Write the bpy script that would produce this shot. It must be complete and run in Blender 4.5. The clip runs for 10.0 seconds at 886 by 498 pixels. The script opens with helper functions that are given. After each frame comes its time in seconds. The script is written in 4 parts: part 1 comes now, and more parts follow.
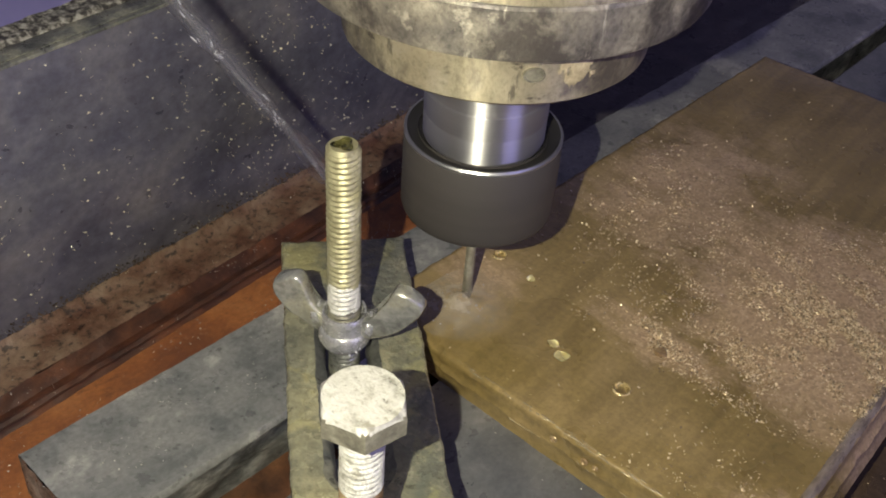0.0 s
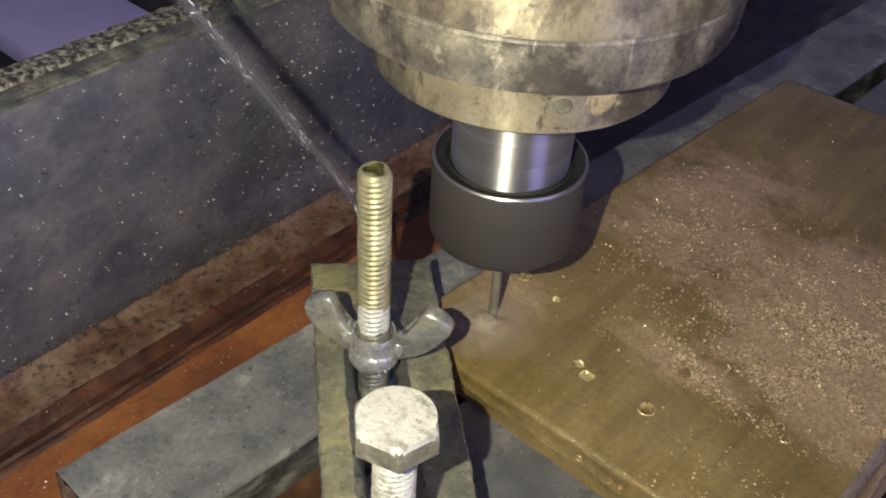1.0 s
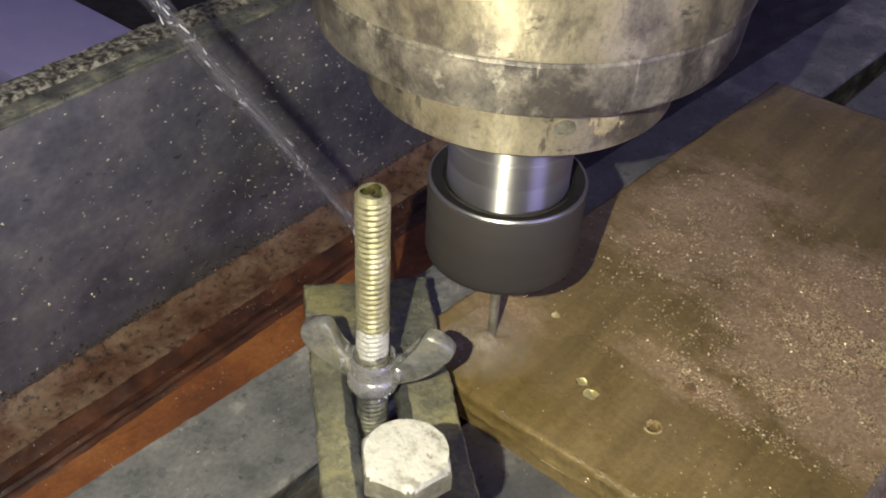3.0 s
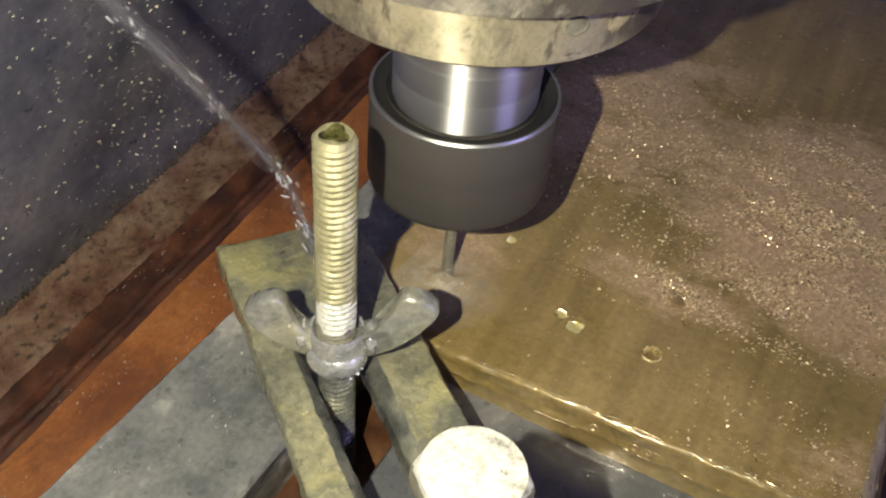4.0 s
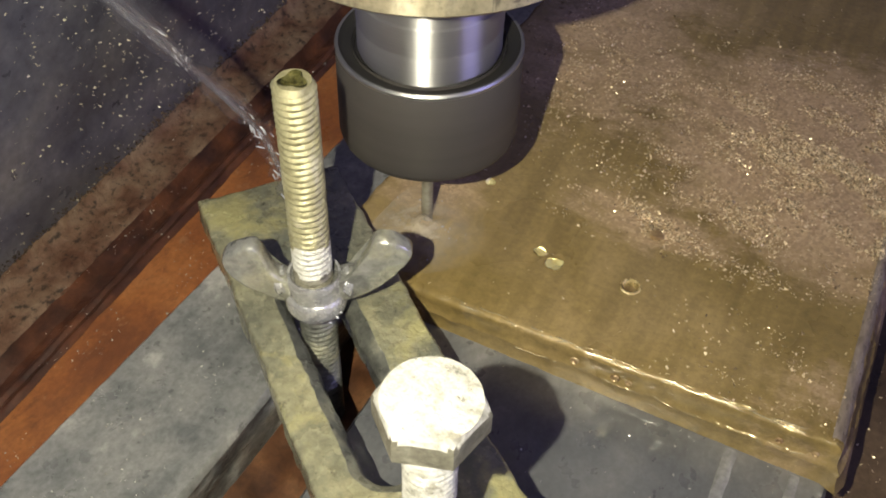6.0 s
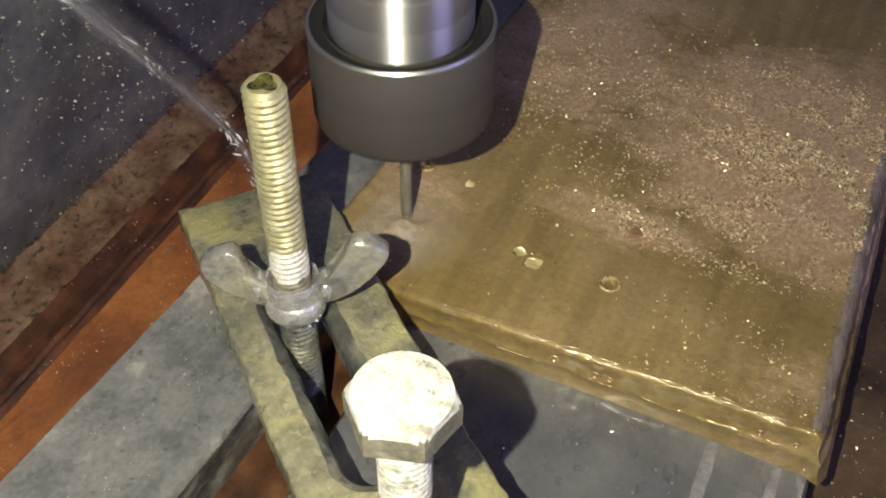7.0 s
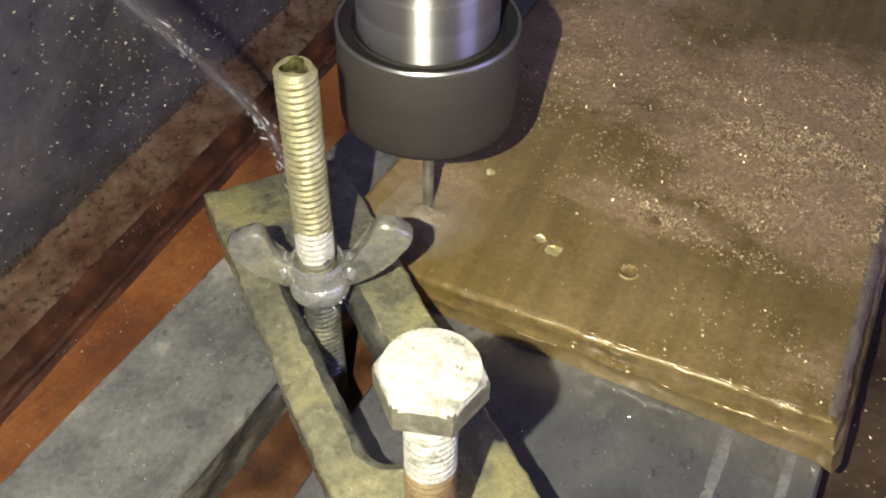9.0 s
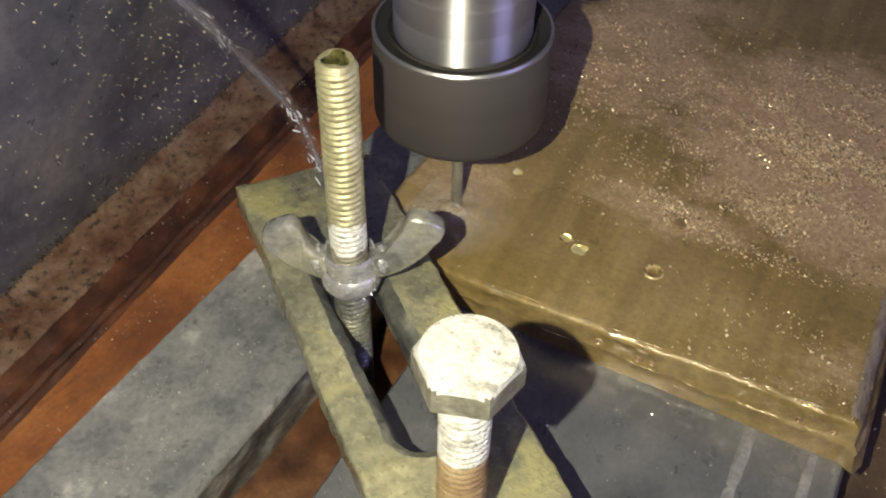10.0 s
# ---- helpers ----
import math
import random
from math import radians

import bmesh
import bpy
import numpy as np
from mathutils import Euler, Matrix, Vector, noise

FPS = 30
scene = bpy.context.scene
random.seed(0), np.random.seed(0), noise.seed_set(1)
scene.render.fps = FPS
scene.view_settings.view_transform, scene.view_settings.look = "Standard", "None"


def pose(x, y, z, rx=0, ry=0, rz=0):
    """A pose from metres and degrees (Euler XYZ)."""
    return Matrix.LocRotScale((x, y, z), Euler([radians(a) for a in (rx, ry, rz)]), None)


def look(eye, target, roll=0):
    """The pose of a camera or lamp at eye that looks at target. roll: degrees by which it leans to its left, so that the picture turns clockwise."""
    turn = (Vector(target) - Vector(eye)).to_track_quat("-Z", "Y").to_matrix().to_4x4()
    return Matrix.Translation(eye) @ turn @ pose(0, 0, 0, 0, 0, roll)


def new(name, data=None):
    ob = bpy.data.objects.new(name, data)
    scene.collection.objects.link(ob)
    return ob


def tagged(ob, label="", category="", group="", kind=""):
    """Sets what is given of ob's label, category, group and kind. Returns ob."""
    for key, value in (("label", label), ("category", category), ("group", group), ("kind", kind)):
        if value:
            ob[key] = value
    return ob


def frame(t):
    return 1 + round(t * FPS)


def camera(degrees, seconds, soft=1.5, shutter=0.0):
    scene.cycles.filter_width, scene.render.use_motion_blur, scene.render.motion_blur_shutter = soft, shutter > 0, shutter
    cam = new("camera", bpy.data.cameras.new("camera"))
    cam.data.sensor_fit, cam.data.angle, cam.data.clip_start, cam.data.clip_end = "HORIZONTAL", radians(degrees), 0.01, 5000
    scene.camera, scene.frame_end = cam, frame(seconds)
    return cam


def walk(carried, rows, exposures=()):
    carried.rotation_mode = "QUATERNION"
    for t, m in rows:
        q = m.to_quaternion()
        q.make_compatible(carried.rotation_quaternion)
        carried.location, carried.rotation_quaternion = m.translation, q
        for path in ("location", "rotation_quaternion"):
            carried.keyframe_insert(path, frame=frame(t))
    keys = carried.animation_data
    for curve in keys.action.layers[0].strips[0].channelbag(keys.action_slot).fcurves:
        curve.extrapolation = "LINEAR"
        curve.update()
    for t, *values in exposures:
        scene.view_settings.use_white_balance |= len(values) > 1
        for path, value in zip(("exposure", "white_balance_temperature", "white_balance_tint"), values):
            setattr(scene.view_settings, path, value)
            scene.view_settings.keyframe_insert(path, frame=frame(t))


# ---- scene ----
# ---------------------------------------------------------------- camera
cam = camera(44.72, 10.0, soft=1.85, shutter=0.4)
ROWS = [
    (0.0, pose(0.0335, -0.2035, 0.2550, 50.39, -3.63, 40.50)),
    (0.5, pose(0.0337, -0.2056, 0.2556, 50.84, -3.27, 40.74)),
    (1.0, pose(0.0336, -0.2089, 0.2604, 51.23, -3.10, 41.31)),
    (1.5, pose(0.0334, -0.2077, 0.2595, 51.42, -3.22, 41.21)),
    (2.0, pose(0.0318, -0.2085, 0.2596, 51.72, -3.43, 40.87)),
    (2.2, pose(0.0306, -0.2096, 0.2599, 51.76, -3.26, 40.79)),
    (3.3, look((0.008, -0.197, 0.256), (-0.903, 1.061, -1.005), 2.5)),
    (3.4, look((-0.006, -0.193, 0.248), (-0.873, 1.062, -1.047), 1.7)),
    (3.5, look((-0.016, -0.192, 0.242), (-0.838, 1.072, -1.072), 1.9)),
    (3.6, look((-0.029, -0.189, 0.233), (-0.795, 1.092, -1.100), 2.3)),
    (3.7, look((-0.034, -0.188, 0.231), (-0.762, 1.101, -1.110), 3.1)),
    (3.8, look((-0.042, -0.187, 0.229), (-0.668, 1.117, -1.153), 5.3)),
    (4.0, look((-0.044, -0.186, 0.231), (-0.605, 1.147, -1.150), 5.4)),
    (4.1, look((-0.043, -0.184, 0.234), (-0.594, 1.138, -1.162), 5.1)),
    (4.3, look((-0.041, -0.183, 0.239), (-0.571, 1.103, -1.198), 4.7)),
    (4.4, look((-0.037, -0.182, 0.239), (-0.563, 1.064, -1.234), 4.5)),
    (4.5, pose(-0.0318, -0.1815, 0.2386, 41.92, -2.42, 26.45)),
    (5.0, pose(-0.0277, -0.1809, 0.2390, 41.78, -0.77, 25.95)),
    (5.5, pose(-0.0305, -0.1766, 0.2385, 42.31, -1.06, 25.74)),
    (5.7, pose(-0.0321, -0.1801, 0.2338, 43.30, -1.33, 25.53)),
    (6.8, pose(-0.0226, -0.1896, 0.2300, 44.66, -0.14, 24.96)),
    (7.0, pose(-0.0236, -0.1866, 0.2302, 44.73, -0.26, 24.39)),
    (7.5, pose(-0.0282, -0.1901, 0.2309, 44.85, -0.01, 24.86)),
    (8.0, pose(-0.0287, -0.1931, 0.2324, 45.02, -0.11, 24.73)),
    (8.5, pose(-0.0294, -0.1942, 0.2319, 45.04, -0.71, 24.84)),
    (9.0, pose(-0.0250, -0.1931, 0.2310, 44.54, -0.54, 25.26)),
    (9.5, pose(-0.0259, -0.1956, 0.2262, 44.03, -1.33, 26.07)),
    (10.0, pose(-0.0276, -0.2015, 0.2310, 45.12, -1.11, 26.44)),
]
walk(cam, ROWS, [(0.0, 0.12), (2.0, 0.17), (3.5, 0.04), (4.5, 0.0), (10.0, 0.02)])

# ---------------------------------------------------------------- light
world = bpy.data.worlds.new("workshop_air")
scene.world = world
world.use_nodes = True
world.node_tree.nodes["Background"].inputs[0].default_value = (0.368, 0.338, 0.595, 1)
world.node_tree.nodes["Background"].inputs[1].default_value = 0.21
TORCH = 42000.0

# a cool strip lamp high on the right-hand side of the machine
strip = bpy.data.lights.new("strip_lamp", "AREA")
strip.shape, strip.size, strip.size_y = "RECTANGLE", 0.5, 0.12
strip.energy, strip.color = 2.4, (0.45, 0.42, 1.0)
lamp = new("strip_lamp", strip)
lamp.matrix_world = look((0.95, -0.05, 0.36), (-0.1, 0.05, 0.02))


# ---------------------------------------------------------------- materials
def nodes_of(name):
    m = bpy.data.materials.new(name)
    m.use_nodes = True
    nt = m.node_tree
    return m, nt, nt.nodes["Principled BSDF"]


def noise_node(nt, vec, scale, detail=4.0, rough=0.6, distort=0.0):
    n = nt.nodes.new("ShaderNodeTexNoise")
    n.inputs["Scale"].default_value = scale
    n.inputs["Detail"].default_value = detail
    n.inputs["Roughness"].default_value = rough
    n.inputs["Distortion"].default_value = distort
    nt.links.new(vec, n.inputs["Vector"])
    return n.outputs["Fac"]


def ramp_node(nt, fac, stops):
    r = nt.nodes.new("ShaderNodeValToRGB")
    el = r.color_ramp.elements
    while len(el) < len(stops):
        el.new(0.5)
    for e, (p, c) in zip(el, stops):
        e.position = p
        e.color = (*c, 1) if len(c) == 3 else c
    nt.links.new(fac, r.inputs["Fac"])
    return r.outputs["Color"]


def mix_node(nt, fac, a, b, mode="MIX"):
    n = nt.nodes.new("ShaderNodeMix")
    n.data_type, n.blend_type = "RGBA", mode
    if isinstance(fac, float):
        n.inputs[0].default_value = fac
    else:
        nt.links.new(fac, n.inputs[0])
    for sock, v in ((n.inputs[6], a), (n.inputs[7], b)):
        if isinstance(v, tuple):
            sock.default_value = (*v, 1)
        else:
            nt.links.new(v, sock)
    return n.outputs[2]


def bump_node(nt, height, strength, dist, below=None):
    b = nt.nodes.new("ShaderNodeBump")
    b.inputs["Strength"].default_value = strength
    b.inputs["Distance"].default_value = dist
    nt.links.new(height, b.inputs["Height"])
    if below is not None:
        nt.links.new(below, b.inputs["Normal"])
    return b.outputs["Normal"]


def grey(v):
    return (v, v, v)


def surface(name, coarse, fine, scale=40.0, fine_scale=400.0, fine_mix=0.4, rough=(0.3, 0.6), metal=0.0,
            bump=0.0004, stretch=(1, 1, 1), coat=0.0, distort=0.15, spec=0.5, turned=0.0, patches=()):
    """A worn surface: a coarse colour ramp, fine mottling, uneven gloss and two scales of relief."""
    m, nt, bsdf = nodes_of(name)
    tc = nt.nodes.new("ShaderNodeTexCoord")
    mp = nt.nodes.new("ShaderNodeMapping")
    mp.inputs["Scale"].default_value = stretch
    nt.links.new(tc.outputs["Object"], mp.inputs["Vector"])
    v = mp.outputs["Vector"]
    big = noise_node(nt, v, scale, 5, 0.6, distort)
    small = noise_node(nt, v, fine_scale, 4, 0.65)
    col = ramp_node(nt, big, coarse)
    col = mix_node(nt, fine_mix, col, ramp_node(nt, small, fine), "OVERLAY")
    # stains, smears and scratches: noise scale, where it starts and is full, colour, weight, stretch
    for p_scale, lo, hi, p_col, weight, p_stretch in patches:
        pm = nt.nodes.new("ShaderNodeMapping")
        pm.inputs["Scale"].default_value = p_stretch
        pm.inputs["Location"].default_value = (p_scale * 0.013, lo, hi)
        nt.links.new(tc.outputs["Object"], pm.inputs["Vector"])
        where = noise_node(nt, pm.outputs["Vector"], p_scale, 7, 0.68, 0.25)
        col = mix_node(nt, ramp_node(nt, where, [(lo, grey(0.0)), (hi, grey(weight))]), col, p_col)
    nt.links.new(col, bsdf.inputs["Base Color"])
    mid = noise_node(nt, v, scale * 2.7, 4, 0.6)
    nt.links.new(ramp_node(nt, mid, [(0.3, grey(rough[0])), (0.7, grey(rough[1]))]), bsdf.inputs["Roughness"])
    bsdf.inputs["Metallic"].default_value = metal
    bsdf.inputs["Specular IOR Level"].default_value = spec
    bsdf.inputs["Coat Weight"].default_value = coat
    bsdf.inputs["Coat Roughness"].default_value = 0.08
    if turned:
        tg = nt.nodes.new("ShaderNodeTangent")
        tg.direction_type, tg.axis = "RADIAL", "Z"
        nt.links.new(tg.outputs["Tangent"], bsdf.inputs["Tangent"])
        bsdf.inputs["Anisotropic"].default_value = turned
        bsdf.inputs["Anisotropic Rotation"].default_value = 0.25
    n = bump_node(nt, small, 0.5, bump)
    n = bump_node(nt, big, 0.6, bump * 4, n)
    nt.links.new(n, bsdf.inputs["Normal"])
    return m


FINE = [(0.3, grey(0.3)), (0.7, grey(0.7))]
M_RUST = surface("rust", [(0.31, (0.16, 0.052, 0.020)), (0.45, (0.25, 0.086, 0.027)), (0.57, (0.335, 0.124, 0.038)), (0.72, (0.43, 0.20, 0.085))], FINE,
                 24, 620, 0.5, (0.25, 0.6), 0.0, 0.0004, (1.1, 0.9, 1), coat=0.4,
                 patches=((36, 0.49, 0.64, (0.13, 0.046, 0.022), 0.8, (1, 0.45, 1)), (90, 0.58, 0.68, (0.085, 0.034, 0.018), 0.7, (1, 0.6, 1)), (160, 0.62, 0.70, (0.40, 0.22, 0.12), 0.5, (1, 0.7, 1))))
M_LEDGE = surface("rusty_scale", [(0.34, (0.085, 0.036, 0.02)), (0.47, (0.145, 0.083, 0.052)), (0.64, (0.205, 0.14, 0.095))],
                  [(0.36, grey(0.04)), (0.44, grey(0.46)), (0.7, grey(0.66))], 75, 360, 0.8, (0.35, 0.75), 0.0, 0.0009, (1.0, 0.8, 1), coat=0.2)
M_WALL = surface("dark_steel", [(0.32, (0.078, 0.078, 0.105)), (0.52, (0.132, 0.128, 0.155)), (0.75, (0.21, 0.20, 0.205))], FINE,
                 46, 300, 0.5, (0.26, 0.5), 0.25, 0.0002, (1, 0.8, 1), coat=0.15)
M_BAR = surface("mill_steel", [(0.36, (0.145, 0.15, 0.152)), (0.47, (0.225, 0.227, 0.225)), (0.58, (0.275, 0.272, 0.265)), (0.645, (0.43, 0.42, 0.40))], FINE,
                48, 520, 0.6, (0.2, 0.5), 0.2, 0.00012, (1, 0.8, 1), coat=0.3, distort=0.1)
M_BARSIDE = surface("sawn_steel", [(0.34, (0.05, 0.055, 0.055)), (0.5, (0.17, 0.18, 0.175)), (0.68, (0.48, 0.48, 0.45))], FINE,
                    120, 700, 0.6, (0.25, 0.6), 0.3, 0.0006, (1, 0.5, 1), coat=0.3)
# oily stains; the yellow patches also paint in the strap's wet highlights
M_STRAP = surface("oily_steel", [(0.30, (0.20, 0.20, 0.145)), (0.46, (0.30, 0.29, 0.195)), (0.58, (0.40, 0.375, 0.23)), (0.70, (0.53, 0.49, 0.29))], [(0.3, grey(0.32)), (0.7, grey(0.66))],
                  34, 330, 0.9, (0.12, 0.42), 0.25, 0.0010, coat=0.5,
                  patches=((26, 0.47, 0.62, (0.17, 0.185, 0.145), 0.8, (0.6, 1, 1)), (75, 0.60, 0.68, (0.13, 0.135, 0.10), 0.7, (0.7, 1, 1)), (210, 0.62, 0.67, (0.07, 0.065, 0.045), 0.8, (1, 1, 1)),
                           (40, 0.53, 0.66, (0.66, 0.60, 0.25), 0.6, (1, 1, 1)), (300, 0.58, 0.66, (0.60, 0.56, 0.36), 0.5, (1, 1, 1))))
M_HUB = surface("wet_zinc", [(0.3, (0.36, 0.36, 0.36)), (0.5, (0.50, 0.50, 0.50)), (0.7, (0.64, 0.63, 0.61))], FINE, 160, 700, 0.5, (0.12, 0.34), 0.5, 0.0004, coat=1.0,
                patches=((140, 0.54, 0.66, (0.22, 0.22, 0.20), 0.75, (1, 1, 1.5)), (90, 0.60, 0.70, (0.74, 0.73, 0.72), 0.6, (1, 1, 1))))
M_ZINC = surface("galvanised_zinc", [(0.3, (0.34, 0.33, 0.28)), (0.45, (0.58, 0.57, 0.51)), (0.7, (0.72, 0.71, 0.66))],
                 [(0.30, grey(0.15)), (0.42, grey(0.5)), (0.7, grey(0.62))], 230, 900, 0.7, (0.3, 0.5), 0.15, 0.0004,
                 patches=((170, 0.58, 0.66, (0.27, 0.25, 0.19), 0.75, (1, 1, 1)), (420, 0.63, 0.68, (0.12, 0.11, 0.08), 0.8, (1, 1, 1))))
M_STUD = surface("zinc_thread", [(0.3, (0.26, 0.235, 0.13)), (0.55, (0.44, 0.41, 0.25)), (0.75, (0.60, 0.57, 0.42))], FINE,
                 130, 900, 0.5, (0.32, 0.55), 0.4, 0.0002, patches=((90, 0.55, 0.66, (0.24, 0.215, 0.12), 0.6, (1, 1, 0.5)), (60, 0.58, 0.68, (0.60, 0.56, 0.24), 0.5, (1, 1, 1))))
M_WING = surface("cast_wing", [(0.32, (0.27, 0.275, 0.26)), (0.5, (0.41, 0.41, 0.37)), (0.66, (0.54, 0.52, 0.38))], FINE,
                 60, 480, 0.6, (0.08, 0.28), 0.5, 0.0009, coat=1.0, patches=((120, 0.58, 0.68, (0.50, 0.49, 0.46), 0.7, (1, 1, 1)), (70, 0.58, 0.70, (0.12, 0.125, 0.115), 0.7, (1, 1, 1))))
M_HEAD = surface("stained_iron", [(0.28, (0.30, 0.262, 0.185)), (0.44, (0.42, 0.37, 0.255)), (0.57, (0.52, 0.46, 0.32)), (0.75, (0.66, 0.585, 0.42))],
                 [(0.30, grey(0.25)), (0.5, grey(0.52)), (0.7, grey(0.60))], 75, 800, 0.5, (0.32, 0.50), 0.55, 0.0002, (1, 1, 0.8), distort=0.1, turned=0.9,
                 patches=((34, 0.48, 0.58, (0.14, 0.12, 0.11), 0.8, (1, 1, 0.7)), (62, 0.55, 0.66, (0.62, 0.56, 0.43), 0.7, (1, 1, 1)), (110, 0.60, 0.66, (0.09, 0.075, 0.065), 0.8, (1, 1, 1.4)),
                          (150, 0.62, 0.66, (0.10, 0.085, 0.07), 0.7, (1, 1, 0.16))))
M_BAND = surface("mottled_iron", [(0.30, (0.12, 0.108, 0.10)), (0.45, (0.22, 0.20, 0.17)), (0.56, (0.31, 0.28, 0.225)), (0.72, (0.54, 0.49, 0.39))],
                 [(0.30, grey(0.22)), (0.5, grey(0.5)), (0.7, grey(0.66))], 85, 800, 0.6, (0.38, 0.6), 0.4, 0.0003, (1, 1, 0.9), distort=0.1, turned=0.7,
                 patches=((55, 0.47, 0.57, (0.075, 0.064, 0.060), 0.85, (1, 1, 0.8)), (85, 0.57, 0.64, (0.66, 0.60, 0.48), 0.7, (1, 1, 0.8)), (130, 0.62, 0.67, (0.62, 0.57, 0.47), 0.6, (1, 1, 0.14))))
M_COLLAR = surface("black_rubber", [(0.3, (0.038, 0.034, 0.032)), (0.7, (0.064, 0.057, 0.053))], FINE, 8, 60, 0.2,
                   (0.45, 0.6), 0.0, 0.00002, (0.1, 0.1, 3))
M_CUP = surface("black_inside", [(0.3, (0.012, 0.012, 0.012)), (0.7, (0.03, 0.028, 0.027))], FINE, 40, 200, 0.2, (0.3, 0.5), 0.0, 0.00005)
M_ARBOR = surface("turned_steel", [(0.3, (0.58, 0.57, 0.56)), (0.7, (0.74, 0.73, 0.72))], FINE, 4, 300, 0.15,
                  (0.46, 0.52), 0.9, 0.0, (0.02, 0.02, 9), distort=0.0, turned=1.0)
M_CHROME = surface("bright_rim", [(0.3, (0.34, 0.34, 0.34)), (0.7, (0.5, 0.5, 0.5))], FINE, 40, 200, 0.1, (0.3, 0.42), 0.9, 0.00001)
M_DARK = surface("dark_hollow", [(0.3, (0.010, 0.009, 0.009)), (0.7, (0.03, 0.028, 0.03))], FINE, 60, 300, 0.3, (0.5, 0.8), 0.0, 0.0001)
M_PAINT = surface("chipped_paint", [(0.42, (0.035, 0.03, 0.027)), (0.5, (0.16, 0.15, 0.12)), (0.62, (0.42, 0.40, 0.34))], FINE,
                  420, 1500, 0.5, (0.4, 0.7), 0.0, 0.0005, distort=0.2)
M_LILAC = surface("pale_sheet", [(0.3, (0.44, 0.40, 0.74)), (0.7, (0.50, 0.46, 0.80))], FINE, 3, 60, 0.15, (0.5, 0.7), 0.0, 0.0001)
M_GREYWALL = surface("plaster", [(0.3, (0.20, 0.19, 0.20)), (0.7, (0.28, 0.27, 0.28))], FINE, 2, 30, 0.2, (0.7, 0.9), 0.0, 0.0004)
M_CHIP = surface("copper_chip", [(0.3, (0.56, 0.44, 0.28)), (0.7, (0.95, 0.79, 0.53))], FINE, 300, 900, 0.3, (0.28, 0.5), 0.3, 0.0)
M_BEVEL = surface("sheen_bronze", [(0.32, (0.17, 0.13, 0.09)), (0.5, (0.28, 0.225, 0.175)), (0.7, (0.40, 0.345, 0.30))], FINE, 150, 700, 0.6, (0.2, 0.45), 0.2, 0.0003, (1, 0.4, 1), coat=0.5)
M_FARSHADE = surface("far_floor_shade", [(0.3, (0.048, 0.044, 0.056)), (0.5, (0.085, 0.075, 0.088)), (0.72, (0.13, 0.11, 0.115))], FINE, 40, 400, 0.5, (0.2, 0.5), 0.0, 0.0006, coat=0.3)
M_GRIT = surface("bronze_grit", [(0.3, (0.15, 0.108, 0.06)), (0.7, (0.30, 0.22, 0.13))], FINE, 300, 900, 0.3, (0.2, 0.45), 0.2, 0.0)
M_RUSTY = surface("rusty_thread", [(0.3, (0.20, 0.11, 0.05)), (0.5, (0.36, 0.25, 0.13)), (0.75, (0.52, 0.42, 0.25))], FINE,
                  110, 900, 0.4, (0.25, 0.5), 0.3, 0.0002)
M_GROOVE = surface("dark_rust", [(0.3, (0.028, 0.012, 0.009)), (0.48, (0.066, 0.025, 0.015)), (0.72, (0.15, 0.055, 0.026))], FINE,
                   80, 500, 0.5, (0.3, 0.6), 0.0, 0.0005, (1.0, 0.8, 1), coat=0.3)
M_CHANNEL = surface("brown_rust", [(0.3, (0.035, 0.015, 0.008)), (0.5, (0.10, 0.042, 0.019)), (0.75, (0.20, 0.10, 0.046))], FINE,
                    60, 620, 0.6, (0.3, 0.6), 0.0, 0.0004, (1, 0.9, 1), coat=0.3)
M_DULLZINC = surface("dull_zinc", [(0.3, (0.12, 0.11, 0.085)), (0.5, (0.25, 0.235, 0.18)), (0.75, (0.42, 0.40, 0.32))], FINE,
                  150, 900, 0.5, (0.3, 0.5), 0.2, 0.0003)
M_SCALE = surface("dark_scale", [(0.3, (0.03, 0.022, 0.016)), (0.5, (0.07, 0.05, 0.034)), (0.75, (0.14, 0.09, 0.055))], FINE,
                  120, 700, 0.5, (0.4, 0.8), 0.0, 0.0003)
M_SLOT = surface("worn_shaded_steel", [(0.32, (0.06, 0.062, 0.055)), (0.5, (0.15, 0.152, 0.13)), (0.68, (0.34, 0.33, 0.24))], FINE,
                 90, 600, 0.6, (0.2, 0.5), 0.2, 0.0005, coat=0.3)
M_SLAB = surface("slab_steel", [(0.3, (0.095, 0.10, 0.106)), (0.5, (0.150, 0.153, 0.158)), (0.64, (0.21, 0.208, 0.205)), (0.78, (0.29, 0.285, 0.275))], FINE,
                 38, 520, 0.4, (0.2, 0.5), 0.2, 0.00012, (1, 0.8, 1), coat=0.3, distort=0.1)
M_BRIGHT = surface("bright_fleck", [(0.3, (0.70, 0.66, 0.55)), (0.7, (0.92, 0.90, 0.84))], FINE, 200, 900, 0.3, (0.15, 0.35), 0.6, 0.0)
M_CREAM = surface("scraped_cream", [(0.35, (0.34, 0.28, 0.18)), (0.5, (0.50, 0.42, 0.27)), (0.7, (0.64, 0.55, 0.37))], FINE, 160, 700, 0.5, (0.3, 0.5), 0.2, 0.0003)
M_OLIVE = surface("oily_recess", [(0.35, (0.015, 0.015, 0.007)), (0.55, (0.085, 0.080, 0.025)), (0.75, (0.32, 0.29, 0.10))], FINE,
                  330, 900, 0.5, (0.15, 0.35), 0.2, 0.0003, coat=0.5)
M_BOWL = surface("glint_bronze", [(0.3, (0.90, 0.76, 0.30)), (0.7, (0.96, 0.88, 0.48))], FINE, 300, 900, 0.2, (0.28, 0.4), 0.6, 0.0, coat=0.8)
